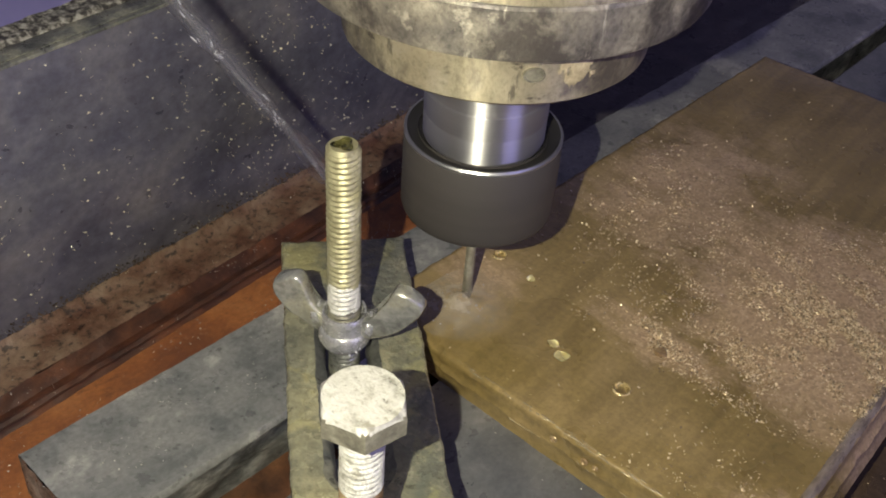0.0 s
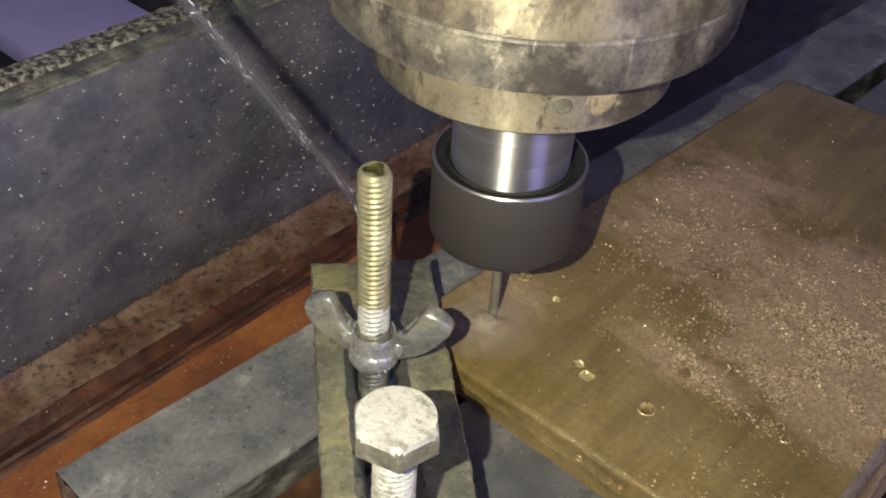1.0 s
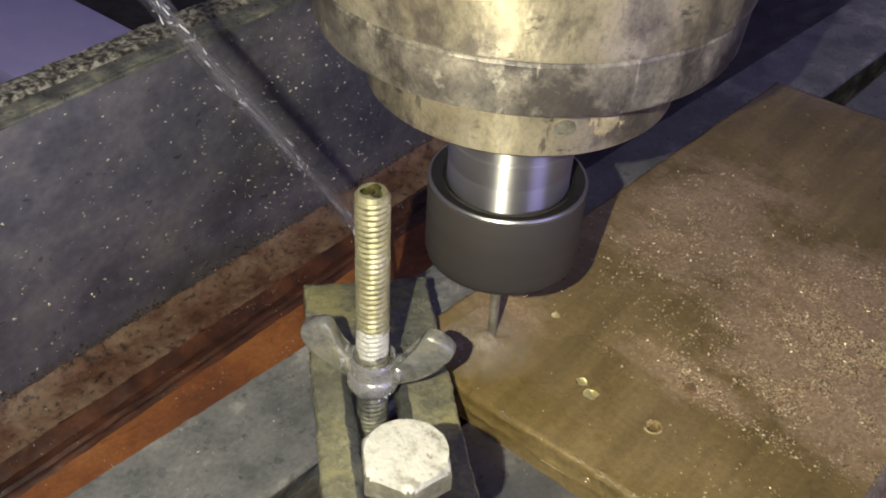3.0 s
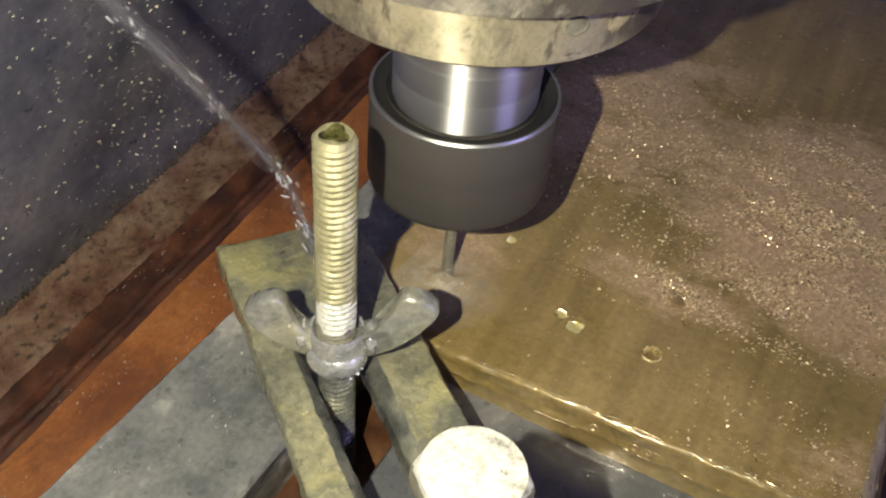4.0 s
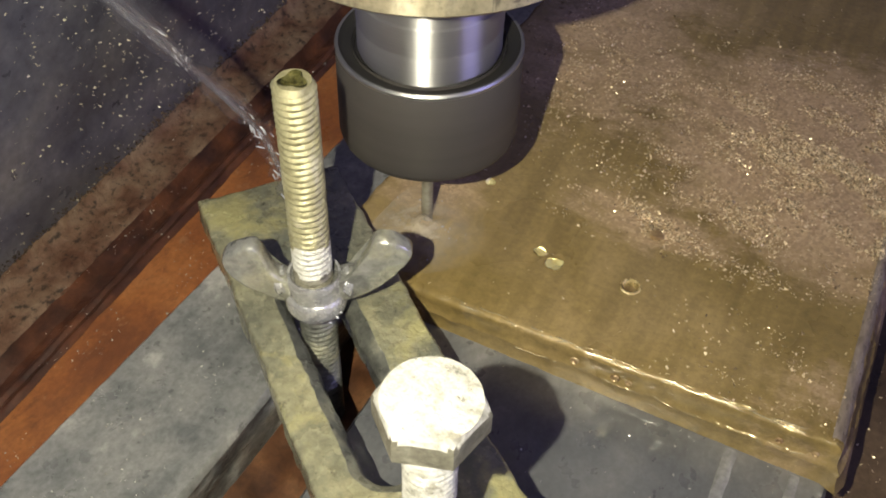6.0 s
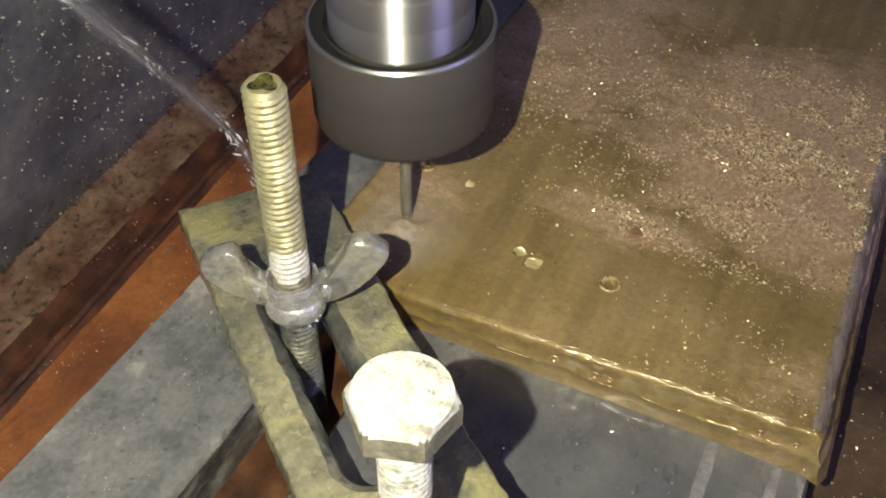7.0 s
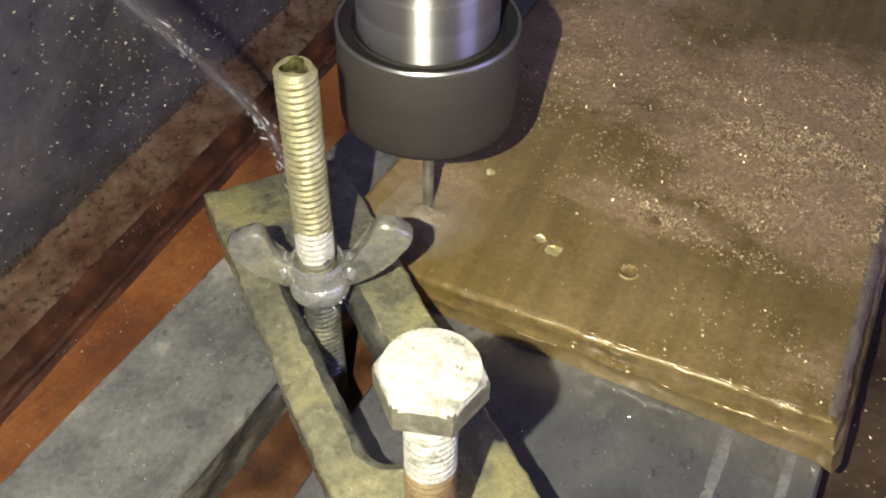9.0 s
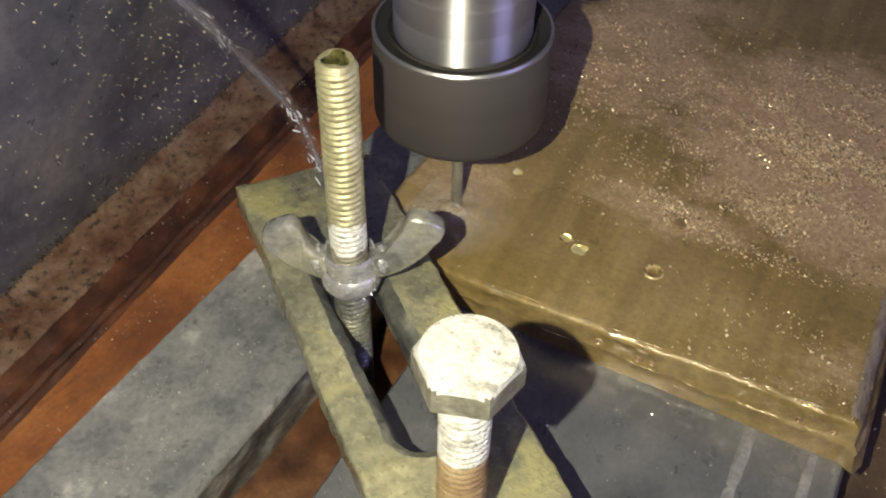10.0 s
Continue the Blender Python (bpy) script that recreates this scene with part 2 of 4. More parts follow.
M_BURR = surface("copper_burr", [(0.36, (0.34, 0.25, 0.10)), (0.52, (0.70, 0.54, 0.24)), (0.66, (0.95, 0.82, 0.48))], FINE, 420, 900, 0.4, (0.2, 0.4), 0.5, 0.0002, coat=0.5)
M_SPECK = surface("pale_speck", [(0.3, (0.46, 0.41, 0.26)), (0.7, (0.82, 0.77, 0.62))], FINE, 90, 900, 0.3, (0.3, 0.5), 0.2, 0.0)
M_MUD = surface("brown_sludge", [(0.3, (0.035, 0.022, 0.012)), (0.5, (0.085, 0.055, 0.030)), (0.72, (0.15, 0.10, 0.055))], FINE,
                30, 420, 0.6, (0.25, 0.6), 0.0, 0.0007, coat=0.3)
M_STRIPE = surface("scraped_steel", [(0.3, (0.17, 0.17, 0.178)), (0.5, (0.28, 0.278, 0.28)), (0.7, (0.38, 0.375, 0.37))], FINE, 120, 600, 0.6, (0.3, 0.5), 0.2, 0.0001)


def plate_material():
    m, nt, bsdf = nodes_of("wet_bronze")
    tc = nt.nodes.new("ShaderNodeTexCoord")
    v = tc.outputs["Object"]
    big = noise_node(nt, v, 13, 6, 0.62, 0.3)
    col = ramp_node(nt, big, [(0.30, (0.190, 0.133, 0.044)), (0.5, (0.264, 0.187, 0.066)), (0.72, (0.395, 0.285, 0.13))])
    fine = noise_node(nt, v, 420, 5, 0.7)
    col = mix_node(nt, 0.45, col, ramp_node(nt, fine, [(0.34, grey(0.3)), (0.66, grey(0.68))]), "OVERLAY")
    # brushed streaks along the slab
    mp = nt.nodes.new("ShaderNodeMapping")
    mp.inputs["Scale"].default_value = (1.0, 0.06, 1.0)
    nt.links.new(v, mp.inputs["Vector"])
    streak = noise_node(nt, mp.outputs["Vector"], 180, 3, 0.5)
    col = mix_node(nt, 0.34, col, ramp_node(nt, streak, [(0.35, grey(0.25)), (0.65, grey(0.72))]), "OVERLAY")
    # fine grit that gathers in drifts
    vor = nt.nodes.new("ShaderNodeTexVoronoi")
    vor.inputs["Scale"].default_value = 1050
    nt.links.new(v, vor.inputs["Vector"])
    bw = nt.nodes.new("ShaderNodeRGBToBW")
    nt.links.new(vor.outputs["Color"], bw.inputs["Color"])
    grit = bw.outputs["Val"]
    dm = nt.nodes.new("ShaderNodeMapping")
    dm.inputs["Rotation"].default_value = (0, 0, radians(-14))
    dm.inputs["Scale"].default_value = (0.62, 1.15, 1.0)
    nt.links.new(v, dm.inputs["Vector"])
    drift = noise_node(nt, dm.outputs["Vector"], 44, 9, 0.78, 0.15)
    # where drifts lie; the third spot, by the bit, paints tan spray haze
    pile = None
    for px, py, wx, wy, hi in ((-0.012, 0.112, 0.100, 0.078, 1.0), (-0.108, 0.140, 0.055, 0.085, 0.62), (-0.138, 0.042, 0.034, 0.030, 0.5), (-0.010, 0.014, 0.030, 0.020, 0.4), (-0.066, 0.056, 0.045, 0.016, 0.55)):
        spot = nt.nodes.new("ShaderNodeMapping")
        spot.inputs["Location"].default_value = (-px / wx, -py / wy, 0)
        spot.inputs["Scale"].default_value = (1 / wx, 1 / wy, 0)
        nt.links.new(v, spot.inputs["Vector"])
        grad = nt.nodes.new("ShaderNodeTexGradient")
        grad.gradient_type = "SPHERICAL"
        nt.links.new(spot.outputs["Vector"], grad.inputs["Vector"])
        one = ramp_node(nt, grad.outputs["Color"], [(0.0, grey(0.0)), (0.75, grey(hi))])
        pile = one if pile is None else mix_node(nt, 1.0, pile, one, "LIGHTEN")
    heap = mix_node(nt, 0.85, pile, drift, "LINEAR_LIGHT")
    dr = ramp_node(nt, heap, [(0.24, grey(0.0)), (0.42, grey(0.5)), (0.62, grey(0.97))])
    col = mix_node(nt, dr, col, mix_node(nt, 0.82, col, (0.57, 0.40, 0.24)))
    gr = mix_node(nt, 1.0, ramp_node(nt, grit, [(0.58, grey(0.0)), (0.80, grey(0.5))]), dr, "MULTIPLY")
    dk = mix_node(nt, 1.0, ramp_node(nt, grit, [(0.20, grey(0.40)), (0.42, grey(0.0))]), dr, "MULTIPLY")
    col = mix_node(nt, dk, col, (0.17, 0.12, 0.065))
    col = mix_node(nt, gr, col, (0.70, 0.53, 0.33))
    nt.links.new(col, bsdf.inputs["Base Color"])
    bsdf.inputs["Metallic"].default_value = 0.12
    wet = noise_node(nt, v, 26, 4, 0.55, 0.2)
    nt.links.new(ramp_node(nt, wet, [(0.38, grey(0.16)), (0.62, grey(0.55))]), bsdf.inputs["Roughness"])
    bsdf.inputs["Coat Weight"].default_value = 0.5
    bsdf.inputs["Coat Roughness"].default_value = 0.10
    n = bump_node(nt, fine, 0.5, 0.00025)
    n = bump_node(nt, wet, 0.5, 0.0012, n)
    nt.links.new(n, bsdf.inputs["Normal"])
    return m


M_PLATE = plate_material()
M_WATER, _nt, _b = nodes_of("clear_water")
_b.inputs["Base Color"].default_value = (0.93, 0.94, 1.0, 1)
_b.inputs["Transmission Weight"].default_value, _b.inputs["Roughness"].default_value = 0.93, 0.06
_b.inputs["IOR"].default_value, _b.inputs["Alpha"].default_value = 1.2, 0.36
M_FILM, _nt, _b = nodes_of("thin_water")
_b.inputs["Base Color"].default_value = (0.90, 0.90, 1.0, 1)
_b.inputs["Transmission Weight"].default_value, _b.inputs["Roughness"].default_value = 0.95, 0.05
_b.inputs["IOR"].default_value, _b.inputs["Alpha"].default_value = 1.15, 0.20


def spray_material():
    """Foam that thins out from the bit outwards."""
    m, nt, bsdf = nodes_of("foaming_water")
    tc = nt.nodes.new("ShaderNodeTexCoord")
    mp = nt.nodes.new("ShaderNodeMapping")
    mp.inputs["Location"].default_value = (0.134 / 0.024, -0.022 / 0.024, 0)
    mp.inputs["Scale"].default_value = (1 / 0.024, 1 / 0.024, 0)
    nt.links.new(tc.outputs["Object"], mp.inputs["Vector"])
    g = nt.nodes.new("ShaderNodeTexGradient")
    g.gradient_type = "SPHERICAL"
    nt.links.new(mp.outputs["Vector"], g.inputs["Vector"])
    n = noise_node(nt, tc.outputs["Object"], 240, 4, 0.6)
    a = mix_node(nt, 1.0, g.outputs["Color"], ramp_node(nt, n, [(0.3, grey(0.15)), (0.75, grey(0.9))]), "MULTIPLY")
    nt.links.new(a, bsdf.inputs["Alpha"])
    bsdf.inputs["Base Color"].default_value = (0.62, 0.54, 0.42, 1)
    bsdf.inputs["Roughness"].default_value = 0.25
    return m


M_SPRAY = spray_material()


def glow_material(name, colour, strength):
    m, nt, bsdf = nodes_of(name)
    bsdf.inputs["Base Color"].default_value = (0.8, 0.8, 0.8, 1)
    bsdf.inputs["Emission Color"].default_value = (*colour, 1)
    bsdf.inputs["Emission Strength"].default_value = strength
    return m


M_TORCH = glow_material("torch_led", (1.0, 0.95, 0.74), TORCH)


# ---------------------------------------------------------------- mesh helpers
def finish(bm, name, material, smooth=True):
    me = bpy.data.meshes.new(name)
    bmesh.ops.recalc_face_normals(bm, faces=bm.faces)
    bm.to_mesh(me)
    bm.free()
    me.materials.append(material)
    for p in me.polygons:
        p.use_smooth = smooth
    if smooth:
        me.set_sharp_from_angle(angle=radians(38))
    return me


def part(name, bm, material, parent=None, label="", smooth=True):
    ob = new(name, finish(bm, name, material, smooth))
    ob.parent = parent
    if label:
        ob["label"] = label
    return ob


def block(x0, x1, y0, y1, z0, z1, bevel=0.001, segs=2, cuts=0):
    bm = bmesh.new()
    bmesh.ops.create_cube(bm, size=1.0)
    for v in bm.verts:
        v.co = Vector((x0 + (v.co.x + 0.5) * (x1 - x0), y0 + (v.co.y + 0.5) * (y1 - y0), z0 + (v.co.z + 0.5) * (z1 - z0)))
    if bevel:
        bmesh.ops.bevel(bm, geom=bm.edges[:], offset=bevel, segments=segs, profile=0.5, affect="EDGES")
    return bm


def lathe(profile, seg=64, bm=None, cx=0.0, cy=0.0, closed=False):
    """Turn (radius, height) points round the z axis."""
    bm = bm or bmesh.new()
    rings = []
    for r, z in profile:
        if r < 1e-7:
            rings.append([bm.verts.new((cx, cy, z))])
        else:
            rings.append([bm.verts.new((cx + r * math.cos(2 * math.pi * i / seg), cy + r * math.sin(2 * math.pi * i / seg), z)) for i in range(seg)])
    pairs = list(zip(rings[:-1], rings[1:]))
    if closed:
        pairs.append((rings[-1], rings[0]))
    for a, b in pairs:
        for i in range(seg):
            j = (i + 1) % seg
            quad = [a[i % len(a)], a[j % len(a)], b[j % len(b)], b[i % len(b)]]
            quad = list(dict.fromkeys(quad))
            if len(quad) > 2:
                bm.faces.new(quad)
    return bm


def thread(radius, depth, pitch, z0, z1, seg=28, per=6, wobble=0.0):
    """A screw thread: a helical ridge on a rod."""
    bm = bmesh.new()
    n = int((z1 - z0) / pitch * per)
    rows = []
    for k in range(n + 1):
        z = z0 + (z1 - z0) * k / n
        ring = []
        for i in range(seg):
            a = 2 * math.pi * i / seg
            ph = ((z - z0) / pitch - i / seg) % 1.0
            tri = abs(2 * ph - 1)
            r = radius - depth * (tri ** 1.3)
            r += wobble * noise.noise(Vector((math.cos(a) * 2, math.sin(a) * 2, z * 700)))
            ring.append(bm.verts.new((r * math.cos(a), r * math.sin(a), z)))
        rows.append(ring)
    for a, b in zip(rows[:-1], rows[1:]):
        for i in range(seg):
            j = (i + 1) % seg
            bm.faces.new((a[i], a[j], b[j], b[i]))
    # end caps, the upper one hollowed
    c = bm.verts.new((0, 0, z0))
    for i in range(seg):
        bm.faces.new((rows[0][(i + 1) % seg], rows[0][i], c))
    return bm, rows[-1]


def roughen(bm, amount, scale, axis=None):
    for v in bm.verts:
        d = noise.noise(v.co * scale) * amount
        if axis is None:
            v.co += Vector((noise.noise(v.co * scale + Vector((7, 0, 0))), noise.noise(v.co * scale + Vector((0, 9, 0))), d / amount if amount else 0)) * amount
        else:
            v.co[axis] += d


def empty(name, label, category, m=None, group=""):
    ob = new(name)
    ob.empty_display_size = 0.01
    if m is not None:
        ob.matrix_world = m
    return tagged(ob, label, category, group)


# ---------------------------------------------------------------- tray, wall, bars
FLOOR = -0.036
BLOCK = -0.0155
WALL = -0.2560
YN, YF = -0.55, 0.95


def strip_sheet(cross, y0, y1, ny, amp, scale):
    """A long sheet with the given (x, z) cross-section, roughened."""
    bm = bmesh.new()
    rows = []
    for k in range(ny + 1):
        y = y0 + (y1 - y0) * k / ny
        row = []
        for x, z in cross:
            p = Vector((x, y, z))
            d = noise.noise(Vector((x * scale, y * scale * 0.6, 3.1)))
            row.append(bm.verts.new(p + Vector((0.5 * amp * noise.noise(p * scale * 0.8), 0, amp * d))))
        rows.append(row)
    for a, b in zip(rows[:-1], rows[1:]):
        for i in range(len(cross) - 1):
            bm.faces.new((a[i], a[i + 1], b[i + 1], b[i]))
    return bm


bm = strip_sheet([(-0.2226 + (0.9 + 0.2226) * (k / 60) ** 1.8, FLOOR) for k in range(61)], YN, YF, 120, 0.0004, 60)
floor = part("floor", bm, M_RUST)
tagged(floor, "wet orange-brown rusted steel floor of the machine tray", "floor", kind="structure")

cross = [(-0.2216, FLOOR - 0.0006), (-0.2224, FLOOR + 0.0006), (-0.2238, FLOOR + 0.0012), (-0.2252, FLOOR + 0.0008), (-0.2266, FLOOR - 0.0006), (-0.2278, FLOOR + 0.0004), (-0.2288, FLOOR + 0.0002), (-0.2298, FLOOR - 0.0016), (-0.2315, FLOOR - 0.0032), (-0.2345, FLOOR - 0.0034), (-0.2362, FLOOR - 0.0014), (-0.2375, FLOOR + 0.0006), (-0.2382, FLOOR + 0.0015)]
tagged(part("ledge_groove", strip_sheet(cross, YN, YF, 500, 0.0007, 200), M_GROOVE), "dark rusty groove at the foot of the ledge", "groove", kind="structure")
cross = [(-0.2380, FLOOR + 0.0016), (-0.2395, FLOOR + 0.0020), (-0.2410, FLOOR + 0.0023), (-0.2440, FLOOR + 0.0025), (-0.2470, FLOOR + 0.0027), (-0.2500, FLOOR + 0.0030), (-0.2530, FLOOR + 0.0038), (-0.2550, FLOOR + 0.0056), (-0.2568, FLOOR + 0.0090)]
bm = strip_sheet(cross, YN, YF, 700, 0.0009, 240)
ledge = part("ledge", bm, M_LEDGE)
tagged(ledge, "pitted brown rusty ledge with a dark groove along the tray wall", "ledge", kind="structure")

WTOP = 0.0748
bm = block(WALL - 0.022, WALL, YN, YF, FLOOR - 0.01, WTOP, 0.0004)
wall = part("wall_west", bm, M_WALL)
tagged(wall, "dark blue-grey steel tray wall splashed with brass specks", "wall", kind="structure")
bm = strip_sheet([(WALL - 0.0225 + 0.0125 * k / 8, WTOP + 0.0008 + (0.0006 if 0 < k < 8 else -0.0006)) for k in range(9)], YN, YF, 500, 0.0007, 300)
cap = part("trim", bm, M_PAINT)
tagged(cap, "chipped whitish paint along the top of the tray wall", "trim", kind="structure")
bm = block(WALL - 0.0100, WALL - 0.0024, YN, YF, WTOP - 0.001, WTOP + 0.0004, 0.0003)
tagged(part("trim", bm, M_SLOT), "dark stained strip along the wall's top", "trim", kind="structure")
bm = block(WALL - 0.0020, WALL + 0.0004, YN, YF, WTOP - 0.0008, WTOP + 0.0005, 0.0004)
lip = part("trim", bm, M_SLOT)
tagged(lip, "thin worn steel lip along the wall's top edge", "trim", kind="structure")


def slab_depth(x):
    """Depth of the slab's top below the plate's top: the slab lies slightly out of level."""
    return 0.0181 + 0.040 * x


def skew(x, y):
    """The slab's far edge runs slightly out of square."""
    return 0.030 * (y + 0.05) * min(1.0, max(0.0, (-0.05 - x) / 0.07))


def worn_bar(name, x0, x1, y0, y1, z0, z1, ny, label, tilted=False):
    """A rolled bar: smooth top, rough sawn sides with a chipped arris."""
    thing = empty(name, label, "bar")
    c = 0.0012
    top = strip_sheet([(x0, z1 - 2.2 * c), (x0 + 0.35 * c, z1 - 0.7 * c), (x0 + c, z1)]
                      + [(x0 + c + (x1 - x0 - 2 * c) * k / 10, z1) for k in range(1, 10)]
                      + [(x1 - c, z1), (x1 - 0.35 * c, z1 - 0.7 * c), (x1, z1 - 2.2 * c)], y0, y1, ny, 0.00035, 260)
    if tilted:
        for v in top.verts:
            v.co.z += -slab_depth(v.co.x) - z1
            v.co.x += skew(v.co.x, v.co.y)
    part("top", top, M_SLAB if tilted else M_BAR, thing)
    for x, s in ((x0, 1), (x1, -1)):
        side = strip_sheet([(x + s * 0.0000, z1 - 2.0 * c), (x + s * 0.0004, z1 - 4 * c), (x, z1 - 7 * c), (x + s * 0.0005, z1 - 10 * c), (x, z0)], y0, y1, ny, 0.0006, 420)
        if tilted:
            for v in side.verts:
                v.co += Vector((skew(x, v.co.y), 0, -slab_depth(x) - z1))
        part("side", side, M_BARSIDE, thing, "rough sawn steel edge")
    for y, s in ((y0, 1), (y1, -1)):
        end = bmesh.new()
        rows = []
        for j in range(7):
            z = z1 - 0.001 - (z1 - 0.001 - z0) * j / 6
            rows.append([end.verts.new((x0 + 0.0006 + (x1 - x0 - 0.0012) * i / 14, y + s * 0.0008 * noise.noise(Vector((i * 0.7, j * 1.1, x0 * 50))), z)) for i in range(15)])
        for a, b in zip(rows[:-1], rows[1:]):
            for i in range(14):
                end.faces.new((a[i], a[i + 1], b[i + 1], b[i]))
        part("end", end, M_BARSIDE, thing, "rough sawn end face")
    return thing


bar = worn_bar("steel_bar", -0.1960, -0.1525, -0.1130, 0.44, FLOOR - 0.001, BLOCK, 420, "grey rolled steel bar with rough edges on the rusty floor")
# the bar lies a little askew to the wall
BAR_SKEW = Matrix.Translation((-0.1960, -0.1130, 0)) @ Matrix.Rotation(radians(-3.9), 4, "Z") @ Matrix.Translation((0.1960, 0.1130, 0))
bar.matrix_world = BAR_SKEW
worn_bar("steel_slab", -0.1220, 0.0015, -0.34, 0.62, FLOOR - 0.001, BLOCK, 420, "broad grey steel slab under the bronze plate", True)


bm = strip_sheet([(0.0030 + 0.5 * (k / 40) ** 1.7, FLOOR + 0.0012) for k in range(41)], YN, YF, 160, 0.0016, 90)
tagged(part("sludge_and_shade", bm, M_MUD), "dark brown wet sludge over the tray floor", "sludge", kind="structure")
bm = strip_sheet([(-0.1525 + 0.052 * k / 20, FLOOR + 0.0012) for k in range(21)], YN, YF, 300, 0.0006, 160)
# added dark sheet: the spindle head's shade on the far floor, as colour
far = strip_sheet([(-0.2205 + 0.068 * k / 24, FLOOR + 0.0014) for k in range(25)], 0.17, YF, 200, 0.0008, 120)
tagged(part("sludge_and_shade", far, M_FARSHADE), "dark sheet over the far tray floor, added for the spindle head's shade", "sludge", kind="structure")
tagged(part("floor_channel", bm, M_CHANNEL), "brown rusted channel floor between bar and slab", "floor", kind="structure")
for x0, x1, y0, y1 in ((-0.0275, -0.0232, -0.075, -0.0005), (-0.0095, -0.0058, -0.075, -0.0005)):
    zt = -slab_depth((x0 + x1) / 2)
    bm = strip_sheet([(x0 + (x1 - x0) * k / 5, zt + (0.0002 if 0 < k < 5 else -0.0003)) for k in range(6)], y0, y1, 140, 0.0002, 220)
    tagged(part("scrape_mark", bm, M_STRIPE), "pale scraped stripe across the steel slab", "mark", kind="structure")

# ---------------------------------------------------------------- plate
HOLES = [(-0.0666, 0.0285, 0.0024), (-0.1373, 0.0539, 0.0021)]
DIMPLES = [(-0.0954, 0.0302, 0.0020), (-0.0899, 0.0274, 0.0027), (-0.1211, 0.0517, 0.0017)]


def make_plate():
    thing = empty("bronze_plate", "thick wet bronze-brown metal plate clamped on the steel slab", "plate")
    T = 0.0155
    pts = [(-0.1545, 0.0), (0.0, 0.0), (-0.0017, 0.2762), (-0.1390, 0.2690)]
    out = []
    for (ax, ay), (bx, by) in zip(pts, pts[1:] + pts[:1]):
        n = 120
        for k in range(n):
            f = k / n
            out.append((ax + (bx - ax) * f, ay + (by - ay) * f))
    nrm = []
    N = len(out)
    for i in range(N):
        (px, py), (qx, qy) = out[i - 1], out[(i + 1) % N]
        t = Vector((qx - px, qy - py)).normalized()
        nrm.append(Vector((t.y, -t.x)))
    # cross-section of the edge: inset, depth
    prof = [(0.0024, 0.0), (0.0012, 0.00018), (0.0004, 0.0007), (0.0, 0.0017), (0.0003, 0.0040), (0.0005, 0.0066), (0.0001, 0.0078), (-0.0001, 0.0086), (0.0003, 0.0098), (0.0004, 0.0128), (0.0002, T)]
    bm = bmesh.new()
    rings = []
    for inset, dz in prof:
        ring = []
        for i, (x, y) in enumerate(out):
            right = max(0.0, nrm[i].x) ** 2
            wav = 0.0006 * noise.noise(Vector((x * 160, y * 160, dz * 260))) + 0.0004 * noise.noise(Vector((x * 420, y * 420, dz * 500)))
            push = -inset * (1 + right) + wav * ((1 if inset < 0.002 else 0.6) if dz < 0.012 else 0.3) + right * 0.0055 * (dz / T)
            ring.append(bm.verts.new((x + nrm[i].x * push, y + nrm[i].y * push, -dz * (1 if dz < 0.003 else slab_depth(x) / T))))
        rings.append(ring)
    for a, b in zip(rings[:-1], rings[1:]):
        for i in range(N):
            j = (i + 1) % N
            bm.faces.new((a[i], a[j], b[j], b[i]))
    bm.faces.new(rings[-1])
    # top with drilled holes
    edges = [bm.edges.get((rings[0][i], rings[0][(i + 1) % N])) for i in range(N)]
    for hx, hy, hr in HOLES + DIMPLES:
        deep = (hx, hy, hr) in HOLES
        sec = [(1.0, 0.0), (0.86, -0.0005), (0.84, -0.006)] if deep else [(1.0, 0.0), (0.98, -0.0022)]
        loops = [[bm.verts.new((hx + hr * s * math.cos(2 * math.pi * i / 24), hy + hr * s * math.sin(2 * math.pi * i / 24), z)) for i in range(24)] for s, z in sec]
        for a, b in zip(loops[:-1], loops[1:]):
            for i in range(24):
                j = (i + 1) % 24
                bm.faces.new((a[i], a[j], b[j], b[i]))
        bm.faces.new(loops[-1])
        edges += [bm.edges.get((loops[0][i], loops[0][(i + 1) % 24])) for i in range(24)]
    bmesh.ops.triangle_fill(bm, use_beauty=True, use_dissolve=False, edges=edges)
    part("slab", bm, M_PLATE, thing)
    for hx, hy, hr in HOLES:
        part("hole", lathe([(hr * 1.32, 0.0001), (hr * 1.20, 0.0006), (hr * 1.04, 0.0005), (hr * 0.84, -0.0004), (hr * 0.78, -0.0016)], 28, None, hx, hy), M_BURR, thing, "raised bright burr round a drilled hole")
        part("bore", lathe([(hr * 0.85, -0.0004), (hr * 0.80, -0.0012), (hr * 0.80, -0.0050), (0.0, -0.0058)], 24, None, hx, hy), M_RUSTY, thing, "dark drilled bore")
    for px, pz, pr in ((-0.0726, -0.0052, 0.0011), (-0.0606, -0.0062, 0.0011), (-0.0566, -0.0060, 0.0008), (-0.0148, -0.0063, 0.0009), (-0.0052, -0.0064, 0.0008)):
        pit = lathe([(pr * 1.25, 0.0003), (pr * 1.0, 0.0007), (pr * 0.8, 0.0004), (pr * 0.6, 0.0002), (0.0, 0.0001)], 16)
        bmesh.ops.transform(pit, matrix=Matrix.Translation((px, 0.0003, pz)) @ Matrix.Rotation(radians(90), 4, "X"), verts=pit.verts)
        part("pit", pit, M_RUSTY, thing, "small rusty pit in the plate's edge")
    # worn bevel strip; its pale colour stands in for the lamp's reflection
    bevel = strip_sheet([(-0.0030, 0.0001), (-0.0020, 0.0003), (-0.0010, 0.0001), (0.0000, -0.0007), (0.0006, -0.0018)], 0.002, 0.270, 200, 0.0004, 240)
